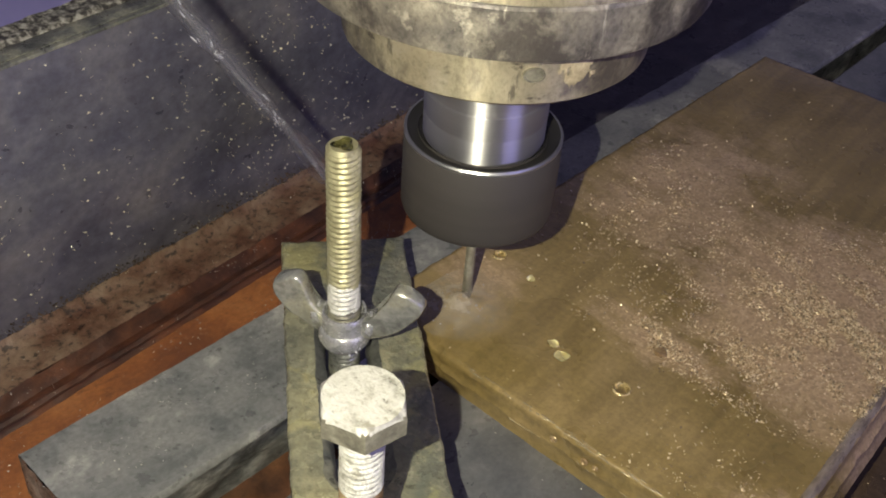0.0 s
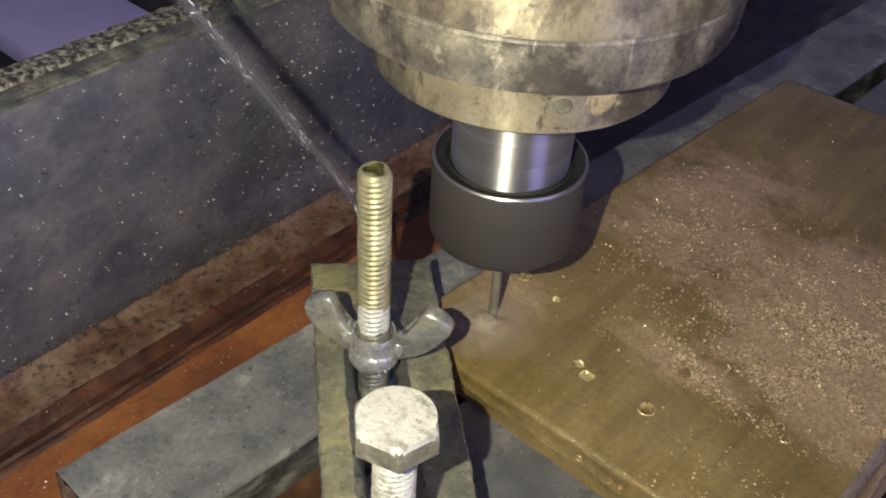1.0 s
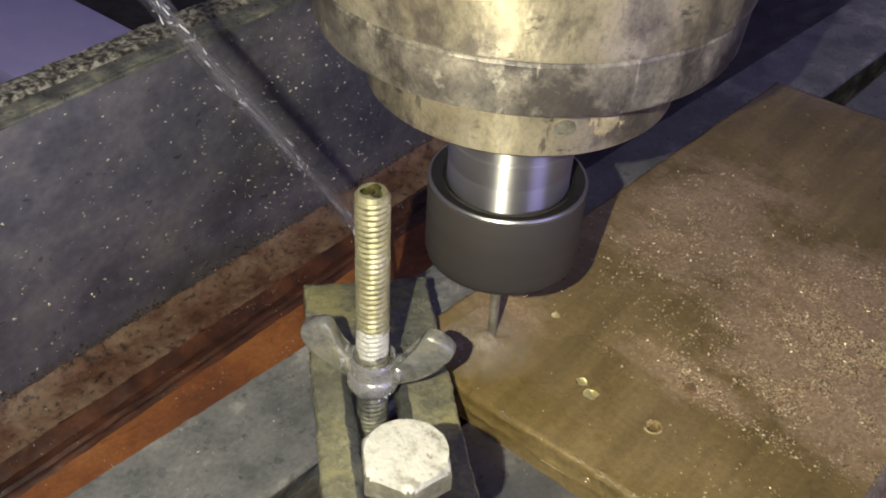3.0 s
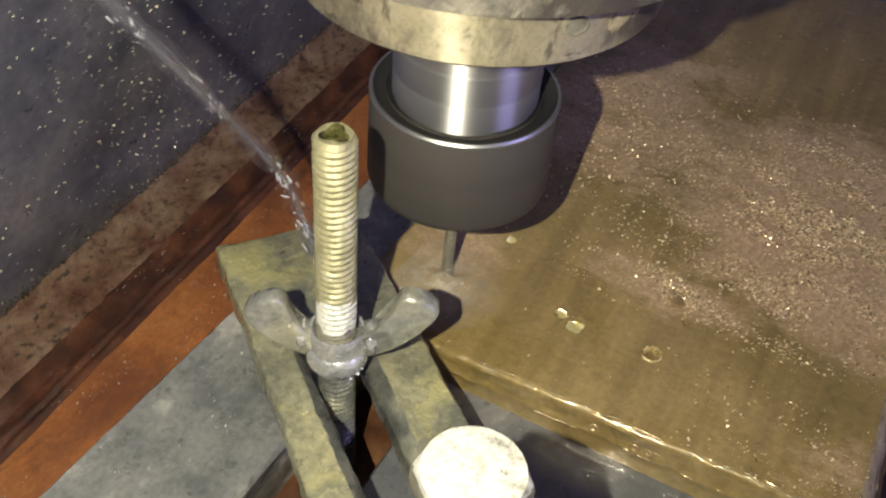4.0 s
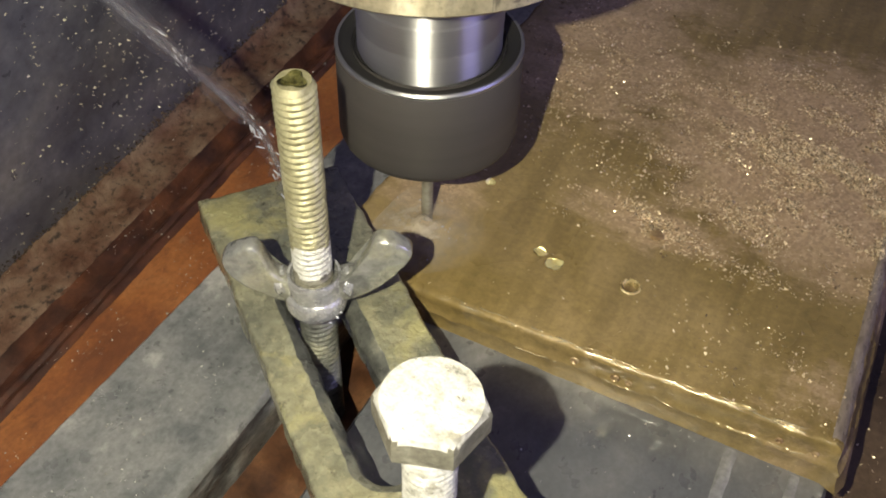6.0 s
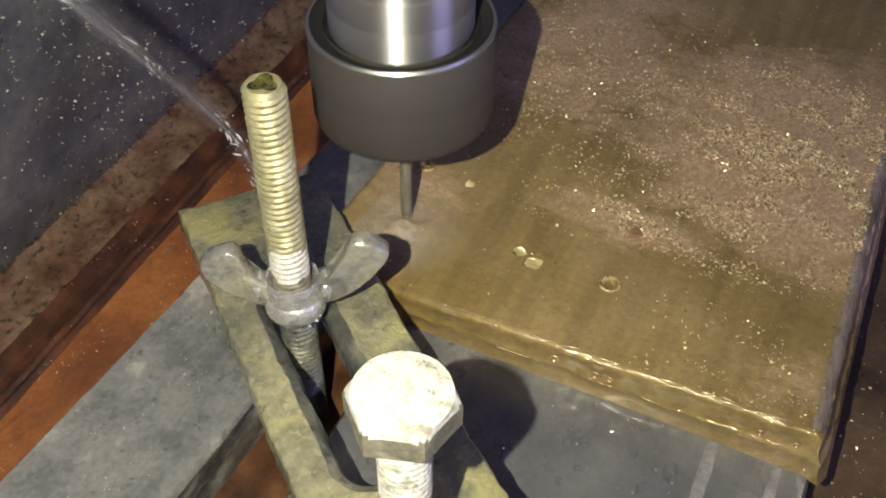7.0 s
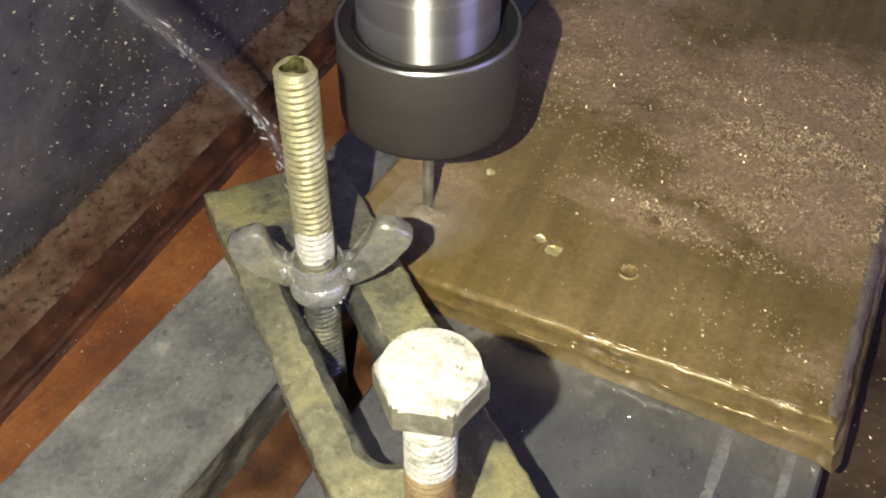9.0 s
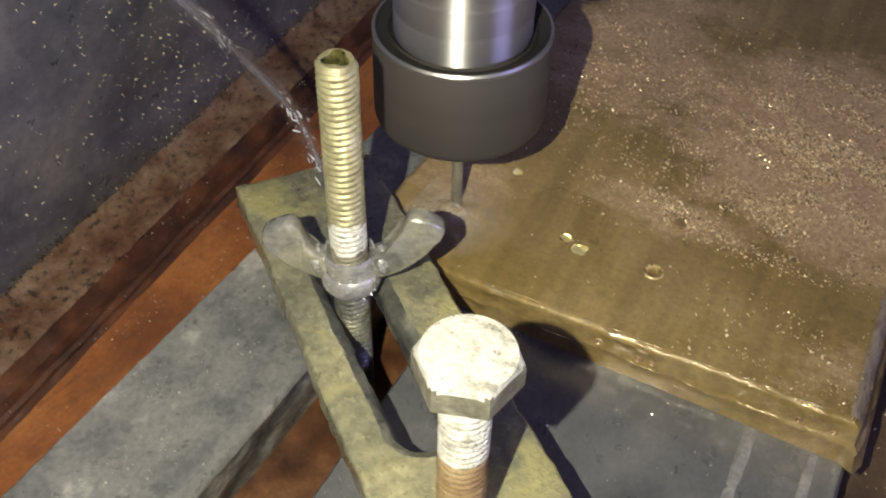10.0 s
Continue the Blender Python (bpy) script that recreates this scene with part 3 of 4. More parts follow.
    for v in bevel.verts:
        v.co.x -= 0.0017 * v.co.y / 0.2762
    part("bevel", bevel, M_BEVEL, thing, "worn bevel along the plate's long edge, paled for the reflection on it")
    # dimple bowls: the wet glint is painted as bright yellow
    for hx, hy, hr in DIMPLES:
        bowl = [(hr * math.cos(a), 0.0001 - 0.5 * hr * math.sin(a)) for a in (0.15, 0.4, 0.65, 0.9, 1.15, 1.4)] + [(0.0, 0.0001 - 0.5 * hr)]
        db = lathe(bowl, 28, None, hx, hy)
        roughen(db, 0.0010, 420)
        part("dimple", db, M_BOWL, thing, "wet drill dimple with its glint put into a bright yellow colour")
    return thing


make_plate()


# ---------------------------------------------------------------- clamp strap and fasteners
STRAP = Matrix(((0.7496, 0.662, 0, 0), (-0.662, 0.7496, 0, 0), (0, 0, 1, 0), (0, 0, 0, 1)))
# local x: along the strap (nose to heel), local y: across
U0, U1, NC, NW = -0.1435, 0.034, -0.1086, 0.0220
SL0, SL1, SN, SW = -0.1010, -0.0265, -0.1112, 0.0066
ZN, RISE, THICK = 0.0070, 0.066, 0.0088


def strap_top(u):
    return ZN + (u - U0) * RISE


def make_strap():
    thing = empty("clamp_strap", "worn oily yellow-grey steel clamp strap with a long slot", "clamp", STRAP)
    bm = bmesh.new()
    outer = []
    n = 60
    for k in range(n):
        outer.append((U0 + (U1 - U0) * k / n, NC - NW))
    for k in range(14):
        outer.append((U1, NC - NW + 2 * NW * k / 14))
    for k in range(n):
        outer.append((U1 - (U1 - U0) * k / n, NC + NW))
    for k in range(14):
        outer.append((U0, NC + NW - 2 * NW * k / 14))
    slot = []
    for k in range(17):
        a = -math.pi / 2 + math.pi * k / 16
        slot.append((SL1 - SW + SW * math.cos(a), SN + SW * math.sin(a)))
    for k in range(1, 24):
        slot.append((SL1 - SW + (SL0 + SW - SL1 + SW) * k / 24, SN + SW))
    for k in range(17):
        a = math.pi / 2 + math.pi * k / 16
        slot.append((SL0 + SW + SW * math.cos(a), SN + SW * math.sin(a)))
    for k in range(1, 24):
        slot.append((SL0 + SW + (SL1 - SW - SL0 - SW) * k / 24, SN - SW))

    def wall(bm, loop, sign, bev, top_only=False):
        rings = []
        N = len(loop)
        for inset, dz in ((bev, 0.0), (bev * 0.35, bev * 0.45), (0.0, bev), (0.0002, max(THICK * 0.6, bev * 1.2)), (0.0, THICK)):
            ring = []
            for i, (u, w) in enumerate(loop):
                (pu, pw), (qu, qw) = loop[i - 1], loop[(i + 1) % N]
                t = Vector((qu - pu, qw - pw)).normalized()
                nr = Vector((t.y, -t.x)) * sign
                chip = 0.0007 * noise.noise(Vector((u * 230, w * 230, dz * 300))) + 0.0005 * noise.noise(Vector((u * 60, w * 60, 2)))
                ring.append(bm.verts.new((u - nr.x * (inset + chip), w - nr.y * (inset + chip), strap_top(u) - dz)))
            rings.append(ring)
        if top_only:
            return [[bm.edges.new((r[i], r[(i + 1) % N])) for i in range(N)] for r in (rings[0], rings[-1])]
        for a, b in zip(rings[:-1], rings[1:]):
            for i in range(N):
                j = (i + 1) % N
                bm.faces.new((a[i], a[j], b[j], b[i]))
        return [[bm.edges.get((r[i], r[(i + 1) % N])) for i in range(N)] for r in (rings[0], rings[-1])]

    ot, ob = wall(bm, outer, 1, 0.0011)
    st, sb = wall(bm, slot, -1, 0.0036, True)
    inner = bmesh.new()
    wall(inner, slot, -1, 0.0036)
    part("slot_wall", inner, M_SLOT, thing, "dark worn bevel of the slot")
    bmesh.ops.triangle_fill(bm, use_beauty=True, use_dissolve=False, edges=ot + st)
    bmesh.ops.triangle_fill(bm, use_beauty=True, use_dissolve=False, edges=ob + sb)
    bmesh.ops.delete(bm, geom=[v for v in bm.verts if not v.link_edges], context="VERTS")
    part("strap_body", bm, M_STRAP, thing)
    return thing


make_strap()

STUD = (-0.1374, -0.0280)


def make_stud():
    thing = empty("threaded_stud", "upright zinc-plated threaded stud with a chipped centre", "stud", pose(STUD[0], STUD[1], 0, 0.6, 0, 0))
    bm, top = thread(0.0051, 0.00068, 0.0019, FLOOR - 0.0, 0.0875, per=8, wobble=0.00012)
    seg = len(top)
    prev = top
    for r, z in ((0.0040, 0.0889), (0.0031, 0.0889), (0.0024, 0.0880), (0.0012, 0.0873)):
        ring = []
        for i in range(seg):
            a = 2 * math.pi * i / seg
            star = 1.0 + (0.22 * math.cos(3 * a + 0.6) if r < 0.0038 else 0.0)
            ring.append(bm.verts.new((r * star * math.cos(a), r * star * math.sin(a), z)))
        for i in range(seg):
            j = (i + 1) % seg
            bm.faces.new((prev[i], prev[j], ring[j], ring[i]))
        prev = ring
    bm.faces.new(prev)
    rod = part("thread", bm, M_STUD, thing)
    # pale turns above the nut for its glints, grey at it, darkened below for shade
    rod.data.materials.append(M_ZINC)
    rod.data.materials.append(M_DULLZINC)
    rod.data.materials.append(M_SLOT)
    nut = strap_top(-0.085)
    for f in rod.data.polygons:
        if f.center.z < nut + 0.004:
            f.material_index = 3
        elif f.center.z < nut + 0.0185 + 0.002 * noise.noise(f.center * 260):
            f.material_index = 2
        elif f.center.z < nut + 0.0275 + 0.005 * noise.noise(f.center * 300):
            f.material_index = 1
    bm = bmesh.new()
    ring = [bm.verts.new((0.0029 * (1 + 0.25 * math.cos(3 * a + 0.6)) * math.cos(a), 0.0029 * (1 + 0.25 * math.cos(3 * a + 0.6)) * math.sin(a), 0.0890)) for a in [2 * math.pi * i / 30 for i in range(30)]]
    low = [bm.verts.new((v.co.x * 0.5, v.co.y * 0.5, 0.0884)) for v in ring]
    for i in range(30):
        bm.faces.new((ring[i], ring[(i + 1) % 30], low[(i + 1) % 30], low[i]))
    bm.faces.new(low)
    part("recess", bm, M_OLIVE, rod, "dark oily star-shaped recess")
    return thing


make_stud()


def rounded_outline(corners, rounds=3):
    """Corner cutting: a smooth closed outline from a few corners."""
    pts = [Vector(c) for c in corners]
    for _ in range(rounds):
        pts = [q for i, p in enumerate(pts) for q in (p.lerp(pts[(i + 1) % len(pts)], 0.25), p.lerp(pts[(i + 1) % len(pts)], 0.75))]
    return pts


def make_wing_nut():
    thing = empty("wing_nut", "wet grey cast wing nut screwed down on the stud", "nut", pose(STUD[0], STUD[1], 0, 0, 0, 26))
    bm = lathe([(0.0047, 0.0134), (0.0062, 0.0135), (0.0072, 0.0142), (0.0079, 0.0155), (0.0082, 0.0172), (0.0081, 0.0190), (0.0077, 0.0202), (0.0071, 0.0208), (0.0070, 0.0222), (0.0072, 0.0244),
                (0.0072, 0.0264), (0.0068, 0.0273), (0.0062, 0.0271), (0.0057, 0.0256), (0.0048, 0.0248)], 48, closed=True)
    roughen(bm, 0.00022, 240)
    part("hub", bm, M_HUB, thing, "bright wet hub")
    right = [(0.0035, 0.0185), (0.0080, 0.0186), (0.0122, 0.0200), (0.0172, 0.0236), (0.0216, 0.0284), (0.0258, 0.0350), (0.0246, 0.0382),
             (0.0184, 0.0412), (0.0158, 0.0404), (0.0132, 0.0340), (0.0100, 0.0278), (0.0035, 0.0250)]
    left = [(0.0035, 0.0180), (0.0070, 0.0180), (0.0104, 0.0186), (0.0160, 0.0219), (0.0200, 0.0255), (0.0232, 0.0308), (0.0222, 0.0348),
            (0.0158, 0.0384), (0.0134, 0.0377), (0.0114, 0.0322), (0.0092, 0.0274), (0.0035, 0.0248)]
    for s, corners in ((1, right), (-1, left)):
        line = rounded_outline(corners, 2)
        mid = sum(line, Vector((0, 0))) / len(line)
        bm = bmesh.new()
        rings = []
        # rings across the wing's thickness: flat faces, rolled edges
        for across, inset in ((-0.0027, 0.0012), (-0.0025, 0.0006), (-0.0019, 0.0001), (0.0, 0.0), (0.0019, 0.0001), (0.0025, 0.0006), (0.0027, 0.0012)):
            ring = []
            for i, p in enumerate(line):
                q = p + (mid - p).normalized() * inset
                swell = 1.0 + 0.22 * max(0.0, 1.0 - p.x / 0.012)
                dent = 0.00025 * noise.noise(Vector((q.x * 260, q.y * 260, across * 500 + s)))
                ring.append(bm.verts.new((s * (q.x + dent), across * swell + dent, q.y + dent)))
            rings.append(ring)
        n = len(line)
        for a, b in zip(rings[:-1], rings[1:]):
            for i in range(n):
                j = (i + 1) % n
                bm.faces.new((a[i], a[j], b[j], b[i]))
        bm.faces.new(rings[-1])
        bm.faces.new(rings[0])
        bmesh.ops.triangulate(bm, faces=[f for f in bm.faces if len(f.verts) > 4])
        part("wing", bm, M_WING, thing)
    # wet weld-like fillets where the wings run into the hub
    for s in (1, -1):
        bm = bmesh.new()
        bmesh.ops.create_icosphere(bm, subdivisions=3, radius=1.0)
        for v in bm.verts:
            k = 1 + 0.22 * noise.noise(v.co * 2.1 + Vector((s * 5, 0, 0)))
            v.co = Vector((s * 0.0088 + v.co.x * 0.0022 * k, v.co.y * 0.0040 * k, 0.0236 + v.co.z * 0.0040 * k))
        part("fillet", bm, M_HUB, thing)
    return thing


make_wing_nut()


def make_jack_bolt():
    thing = empty("hex_bolt", "galvanised hexagon-head bolt screwed through the strap's heel", "bolt", pose(-0.0777, -0.0832, 0, 0, 0, 0))
    bm = bmesh.new()
    hz0, hz1, R = 0.0690, 0.0765, 0.0110
    a0 = radians(-43.6)
    seg = 72
    rows = []
    for f, z in ((0.80, hz0), (1.0, hz0 + 0.0002), (1.0, hz1 - 0.0015), (0.97, hz1 - 0.0007), (0.90, hz1), (0.6, hz1 + 0.0001), (0.3, hz1)):
        ring = []
        for i in range(seg):
            a = a0 + 2 * math.pi * i / seg
            h = (2 * math.pi * i / seg) % (math.pi / 3) - math.pi / 6
            hexr = R * math.cos(math.pi / 6) / math.cos(h)
            cham = 0.0
            r = hexr * f if f > 0.95 else (R * math.cos(math.pi / 6)) * (f / 0.90 if f >= 0.85 else f / 0.90) * (0.985 if f >= 0.85 else 1)
            if f > 0.95 and z > hz1 - 0.002:
                cham = max(0.0, (r - R * 0.90)) * 0.9
            ring.append(bm.verts.new((r * math.cos(a), r * math.sin(a), z - cham * (1 if z > hz1 - 0.002 else 0))))
        rows.append(ring)
    for a, b in zip(rows[:-1], rows[1:]):
        for i in range(seg):
            j = (i + 1) % seg
            bm.faces.new((a[i], a[j], b[j], b[i]))
    bm.faces.new(rows[-1])
    bm.faces.new(rows[0])
    # split off the flanks, which get a darker zinc than the top
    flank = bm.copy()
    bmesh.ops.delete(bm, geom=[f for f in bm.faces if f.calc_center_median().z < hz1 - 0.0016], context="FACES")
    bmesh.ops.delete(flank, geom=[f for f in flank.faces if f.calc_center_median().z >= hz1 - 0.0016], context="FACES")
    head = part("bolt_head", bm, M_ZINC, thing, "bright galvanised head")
    part("flank", flank, M_DULLZINC, head, "darker hexagonal flank")
    bm, top = thread(0.0055, 0.00065, 0.0019, BLOCK + 32 * 0.0019, 0.0695, per=8, wobble=0.0001)
    bm.faces.new(top)
    part("shank", bm, M_ZINC, thing, "bright zinc threaded shank")
    bm, top = thread(0.0055, 0.00065, 0.0019, BLOCK, BLOCK + 32 * 0.0019, per=8, wobble=0.0002)
    bm.faces.new(top)
    part("rusty_shank", bm, M_RUSTY, thing, "rust-brown lower thread")
    return thing


make_jack_bolt()


# ---------------------------------------------------------------- drill spindle
AX, AY = -0.1320, 0.0280


def make_spindle():
    """Built with the collar's top rim at height 0."""
    thing = empty("drill_spindle", "stained iron spindle nose with polished arbor and dark spinning collar", "drill", pose(AX, AY, 0.07))
    arbor = part("arbor", lathe([(0.0188, -0.0020), (0.0192, -0.0008), (0.0192, 0.0060), (0.0190, 0.0064), (0.0190, 0.0072), (0.0193, 0.0076), (0.0193, 0.0150), (0.0189, 0.0155), (0.0189, 0.0172), (0.0193, 0.0178), (0.0193, 0.060)], 128), M_ARBOR, thing, "polished turning steel arbor")
    part("collar", lathe([(0.0205, -0.0005), (0.0205, -0.0283), (0.0215, -0.0295), (0.0236, -0.0295), (0.0245, -0.0288), (0.0250, -0.0270), (0.0250, -0.0012), (0.0247, -0.0006)], 96), M_COLLAR, arbor, "matt black spinning collar")
    part("rim", lathe([(0.0250, -0.0014), (0.0251, -0.0006), (0.0247, 0.0), (0.0241, -0.0001)], 96), M_CHROME, arbor, "bright worn steel rim")
    part("cup", lathe([(0.0242, -0.0002), (0.0236, -0.0008), (0.0228, -0.0013), (0.0200, -0.0016), (0.0198, -0.0022), (0.0, -0.0022)], 96), M_CUP, arbor, "black inner ring")
    part("drill_bit", lathe([(0.0, -0.0720), (0.0014, -0.0712), (0.0017, -0.0700), (0.0017, -0.0292), (0.0, -0.0291)], 24), M_DULLZINC, arbor, "slim grey core drill")
    nose = part("nose_flange", lathe([(0.0195, 0.0357), (0.0396, 0.0348), (0.0432, 0.0352), (0.0445, 0.0364), (0.0449, 0.0400), (0.0455, 0.0545), (0.0462, 0.0556), (0.0475, 0.0562)], 128), M_HEAD, thing, "stained iron flange")
    part("band", lathe([(0.0465, 0.0560), (0.0570, 0.0560), (0.0588, 0.0568), (0.0594, 0.0584), (0.0605, 0.0708), (0.0601, 0.0714), (0.0601, 0.0719)], 128), M_BAND, thing, "dark mottled lower band of the housing")
    part("housing", lathe([(0.0601, 0.0719), (0.0612, 0.0726), (0.0624, 0.1000), (0.0630, 0.1300), (0.0630, 0.30), (0.0, 0.30)], 128), M_HEAD, thing, "stained iron housing")
    for ang, name in ((-40, "screw"),):
        a = radians(ang)
        bm = lathe([(0.0, 0.0001), (0.0024, 0.0001), (0.0025, 0.0004), (0.0029, 0.0004), (0.0031, -0.0008)], 24)
        bmesh.ops.transform(bm, matrix=Matrix.Translation((0.0455 * math.cos(a), 0.0455 * math.sin(a), 0.0455)) @ Matrix.Rotation(a, 4, "Z") @ Matrix.Rotation(radians(90), 4, "Y") @ Matrix.Diagonal((0.7, 1.0, 1.0, 1)), verts=bm.verts)
        part(name, bm, M_DULLZINC, nose, "dirty dark recessed screw")
    # a ragged scraped patch that thins out into the iron
    bm = bmesh.new()
    verts = {}
    for i in range(33):
        for k in range(21):
            a, z = radians(-33 + 17 * i / 32), 0.0395 + 0.0125 * k / 20
            rr = 0.0451 + 0.0006 * (z - 0.040) / 0.0145
            u, w = (i - 16) / 16, (k - 10) / 10
            lift = 1.0 - math.hypot(u, w) + 0.5 * noise.noise(Vector((i * 0.16, k * 0.18, 3))) + 0.3 * noise.noise(Vector((i * 0.5, k * 0.5, 7))) - 0.25
            verts[i, k] = (bm.verts.new(((rr + 0.00012) * math.cos(a), (rr + 0.00012) * math.sin(a), z)), lift)
    for i in range(32):
        for k in range(20):
            q = [verts[i, k], verts[i + 1, k], verts[i + 1, k + 1], verts[i, k + 1]]
            if min(p[1] for p in q) > 0:
                bm.faces.new([p[0] for p in q])
    bmesh.ops.delete(bm, geom=[v for v in bm.verts if not v.link_faces], context="VERTS")
    part("scraped_patch", bm, M_CREAM, nose, "scraped cream patch")
    return thing, arbor


SPINDLE, ARBOR = make_spindle()


# ---------------------------------------------------------------- coolant
def tube(points, radius, seg=12, wob=0.26, step=60):
    bm = bmesh.new()
    rings = []
    P = [Vector(p) for p in points]
    n = (len(P) - 1) * step
    for k in range(n + 1):
        f = k / step
        i = min(int(f), len(P) - 2)
        t = f - i
        p0, p1, p2, p3 = P[max(i - 1, 0)], P[i], P[i + 1], P[min(i + 2, len(P) - 1)]
        c = 0.5 * (2 * p1 + (p2 - p0) * t + (2 * p0 - 5 * p1 + 4 * p2 - p3) * t * t + (3 * p1 - p0 - 3 * p2 + p3) * t ** 3)
        d = (p2 - p1).normalized()
        s1 = d.cross(Vector((0, 0, 1))).normalized()
        s2 = d.cross(s1)
        ring = []
        for i2 in range(seg):
            a = 2 * math.pi * i2 / seg
            r = radius * (1 + wob * noise.noise(Vector((math.cos(a) * 0.9, math.sin(a) * 0.9, k * 0.05))) + wob * noise.noise(Vector((3, 5, k * 0.09))))
            ring.append(bm.verts.new(c + s1 * (r * math.cos(a)) + s2 * (r * math.sin(a))))
        rings.append(ring)
    for a, b in zip(rings[:-1], rings[1:]):
        for i in range(seg):
            j = (i + 1) % seg
            bm.faces.new((a[i], a[j], b[j], b[i]))
    bm.faces.new(rings[0])
    bm.faces.new(rings[-1])
    return bm


STREAM = [(-0.185, -0.105, 0.205), (-0.184, -0.066, 0.150), (-0.181, -0.033, 0.099), (-0.173, 0.000, 0.044), (-0.167, 0.004, 0.024), (-0.164, 0.006, 0.0085)]
stream = empty("water_stream", "clear coolant jet with bright glints falling behind the stud", "water")
part("jet", tube(STREAM, 0.0029, wob=0.5), M_FILM, stream, "clear glassy body of the jet")
for amp, phase, rad in ((0.0022, 0.0, 0.0008), (0.0024, 2.1, 0.0006), (0.0018, 4.0, 0.0007)):
    line = [(x + amp * math.sin(i * 1.9 + phase), y + 0.8 * amp * math.cos(i * 2.3 + phase), z) for i, (x, y, z) in enumerate(STREAM)]
    part("strand", tube(line, rad, 8, 0.6), M_WATER, stream, "thin twisting strand of water")
M_DROP, _nt, _b = nodes_of("water_drop")
_b.inputs["Base Color"].default_value = (0.85, 0.86, 0.9, 1)
_b.inputs["Transmission Weight"].default_value, _b.inputs["Roughness"].default_value, _b.inputs["IOR"].default_value = 0.40, 0.08, 1.33
# whitish drawn-out droplets that stand in for the glints along the jet
for k in range(110):
    f = random.uniform(0.8, 4.6)
    i = int(f)
    if noise.noise(Vector((f * 3.1, 2.0, 7.0))) < -0.15:
        continue
    c = Vector(STREAM[i]).lerp(Vector(STREAM[i + 1]), f - i) + Vector((random.gauss(0, 0.0014), random.gauss(0, 0.0014), random.gauss(0, 0.0010)))
    bm = bmesh.new()
    bmesh.ops.create_icosphere(bm, subdivisions=2, radius=random.choice((0.00010, 0.00013, 0.00018, 0.00024)))
    d = (Vector(STREAM[i + 1]) - Vector(STREAM[i])).normalized()
    d = (d + Vector((random.gauss(0, 0.25), random.gauss(0, 0.25), random.gauss(0, 0.25)))).normalized()
    stretch = random.uniform(3.0, 9.0)
    for v in bm.verts:
        v.co += d * v.co.dot(d) * stretch
    bmesh.ops.translate(bm, vec=c, verts=bm.verts)
    part("droplet", bm, M_DROP, stream)

# drops hanging under the nut's hub
for dx, dy, dz, r in ((0.0068, -0.0046, 0.0150, 0.00028), (0.0078, -0.0028, 0.0158, 0.00036), (0.0082, -0.0014, 0.0166, 0.00024)):
    bm = bmesh.new()
    bmesh.ops.create_icosphere(bm, subdivisions=2, radius=r)
    for v in bm.verts:
        v.co.z *= 1.5 if v.co.z > 0 else 0.9
        v.co.x *= 1.5
    bmesh.ops.translate(bm, vec=(STUD[0] + dx, STUD[1] + dy, dz), verts=bm.verts)
    tagged(part("water_drop", bm, M_DROP), "bright water drop hanging from the wing nut", "water", "drops under the nut")

# water that boils up round the turning bit
bm = bmesh.new()
rings = []
for k in range(9):
    f = k / 8
    ring = []
    for i in range(40):
        a = 2 * math.pi * i / 40
        r = f * (0.0185 + 0.006 * noise.noise(Vector((math.cos(a) * 1.4, math.sin(a) * 1.4, 5))))
        h = 0.0006 + 0.0040 * (1 - f) ** 1.6 * (1 + 0.7 * noise.noise(Vector((math.cos(a) * f * 3, math.sin(a) * f * 3, 2)))) - 0.0005 * f
        ring.append(bm.verts.new((AX + 0.002 + r * math.cos(a), AY - 0.004 + r * math.sin(a), h)))
    rings.append(ring)
for a, b in zip(rings[:-1], rings[1:]):
    for i in range(40):
        j = (i + 1) % 40
        bm.faces.new((a[i], a[j], b[j], b[i]))
splash = empty("coolant_splash", "milky coolant boiling round the drill on the plate", "water")
part("foam", bm, M_SPRAY, splash)
for k in range(26):
    a, d = random.uniform(0, 2 * math.pi), random.uniform(0.004, 0.017)
    bm = bmesh.new()
    bmesh.ops.create_icosphere(bm, subdivisions=2, radius=random.uniform(0.00014, 0.0003))
    bmesh.ops.translate(bm, vec=(AX + 0.002 + d * math.cos(a), AY - 0.004 + d * math.sin(a), 0.0008), verts=bm.verts)
    part("droplet", bm, M_DROP, splash)


# ---------------------------------------------------------------- chips
def chips(name, n, place, size, label, material):
    verts, faces = [], []
    for _ in range(n):
        c = place()
        if c is None:
            continue
        s = size * random.choice((0.35, 0.5, 0.6, 0.8, 1.0, 1.3))
        b = len(verts)
        for _k in range(4):
            d = Vector((random.gauss(0, 1), random.gauss(0, 1), random.gauss(0, 0.6))).normalized() * s
            verts.append(tuple(c + d))
        faces += [(b, b + 1, b + 2), (b, b + 2, b + 3), (b, b + 3, b + 1), (b + 1, b + 3, b + 2)]
    me = bpy.data.meshes.new(name)
    me.from_pydata(verts, [], faces)
    me.materials.append(material)
    return tagged(new(name, me), label, "chips", kind="stuff")


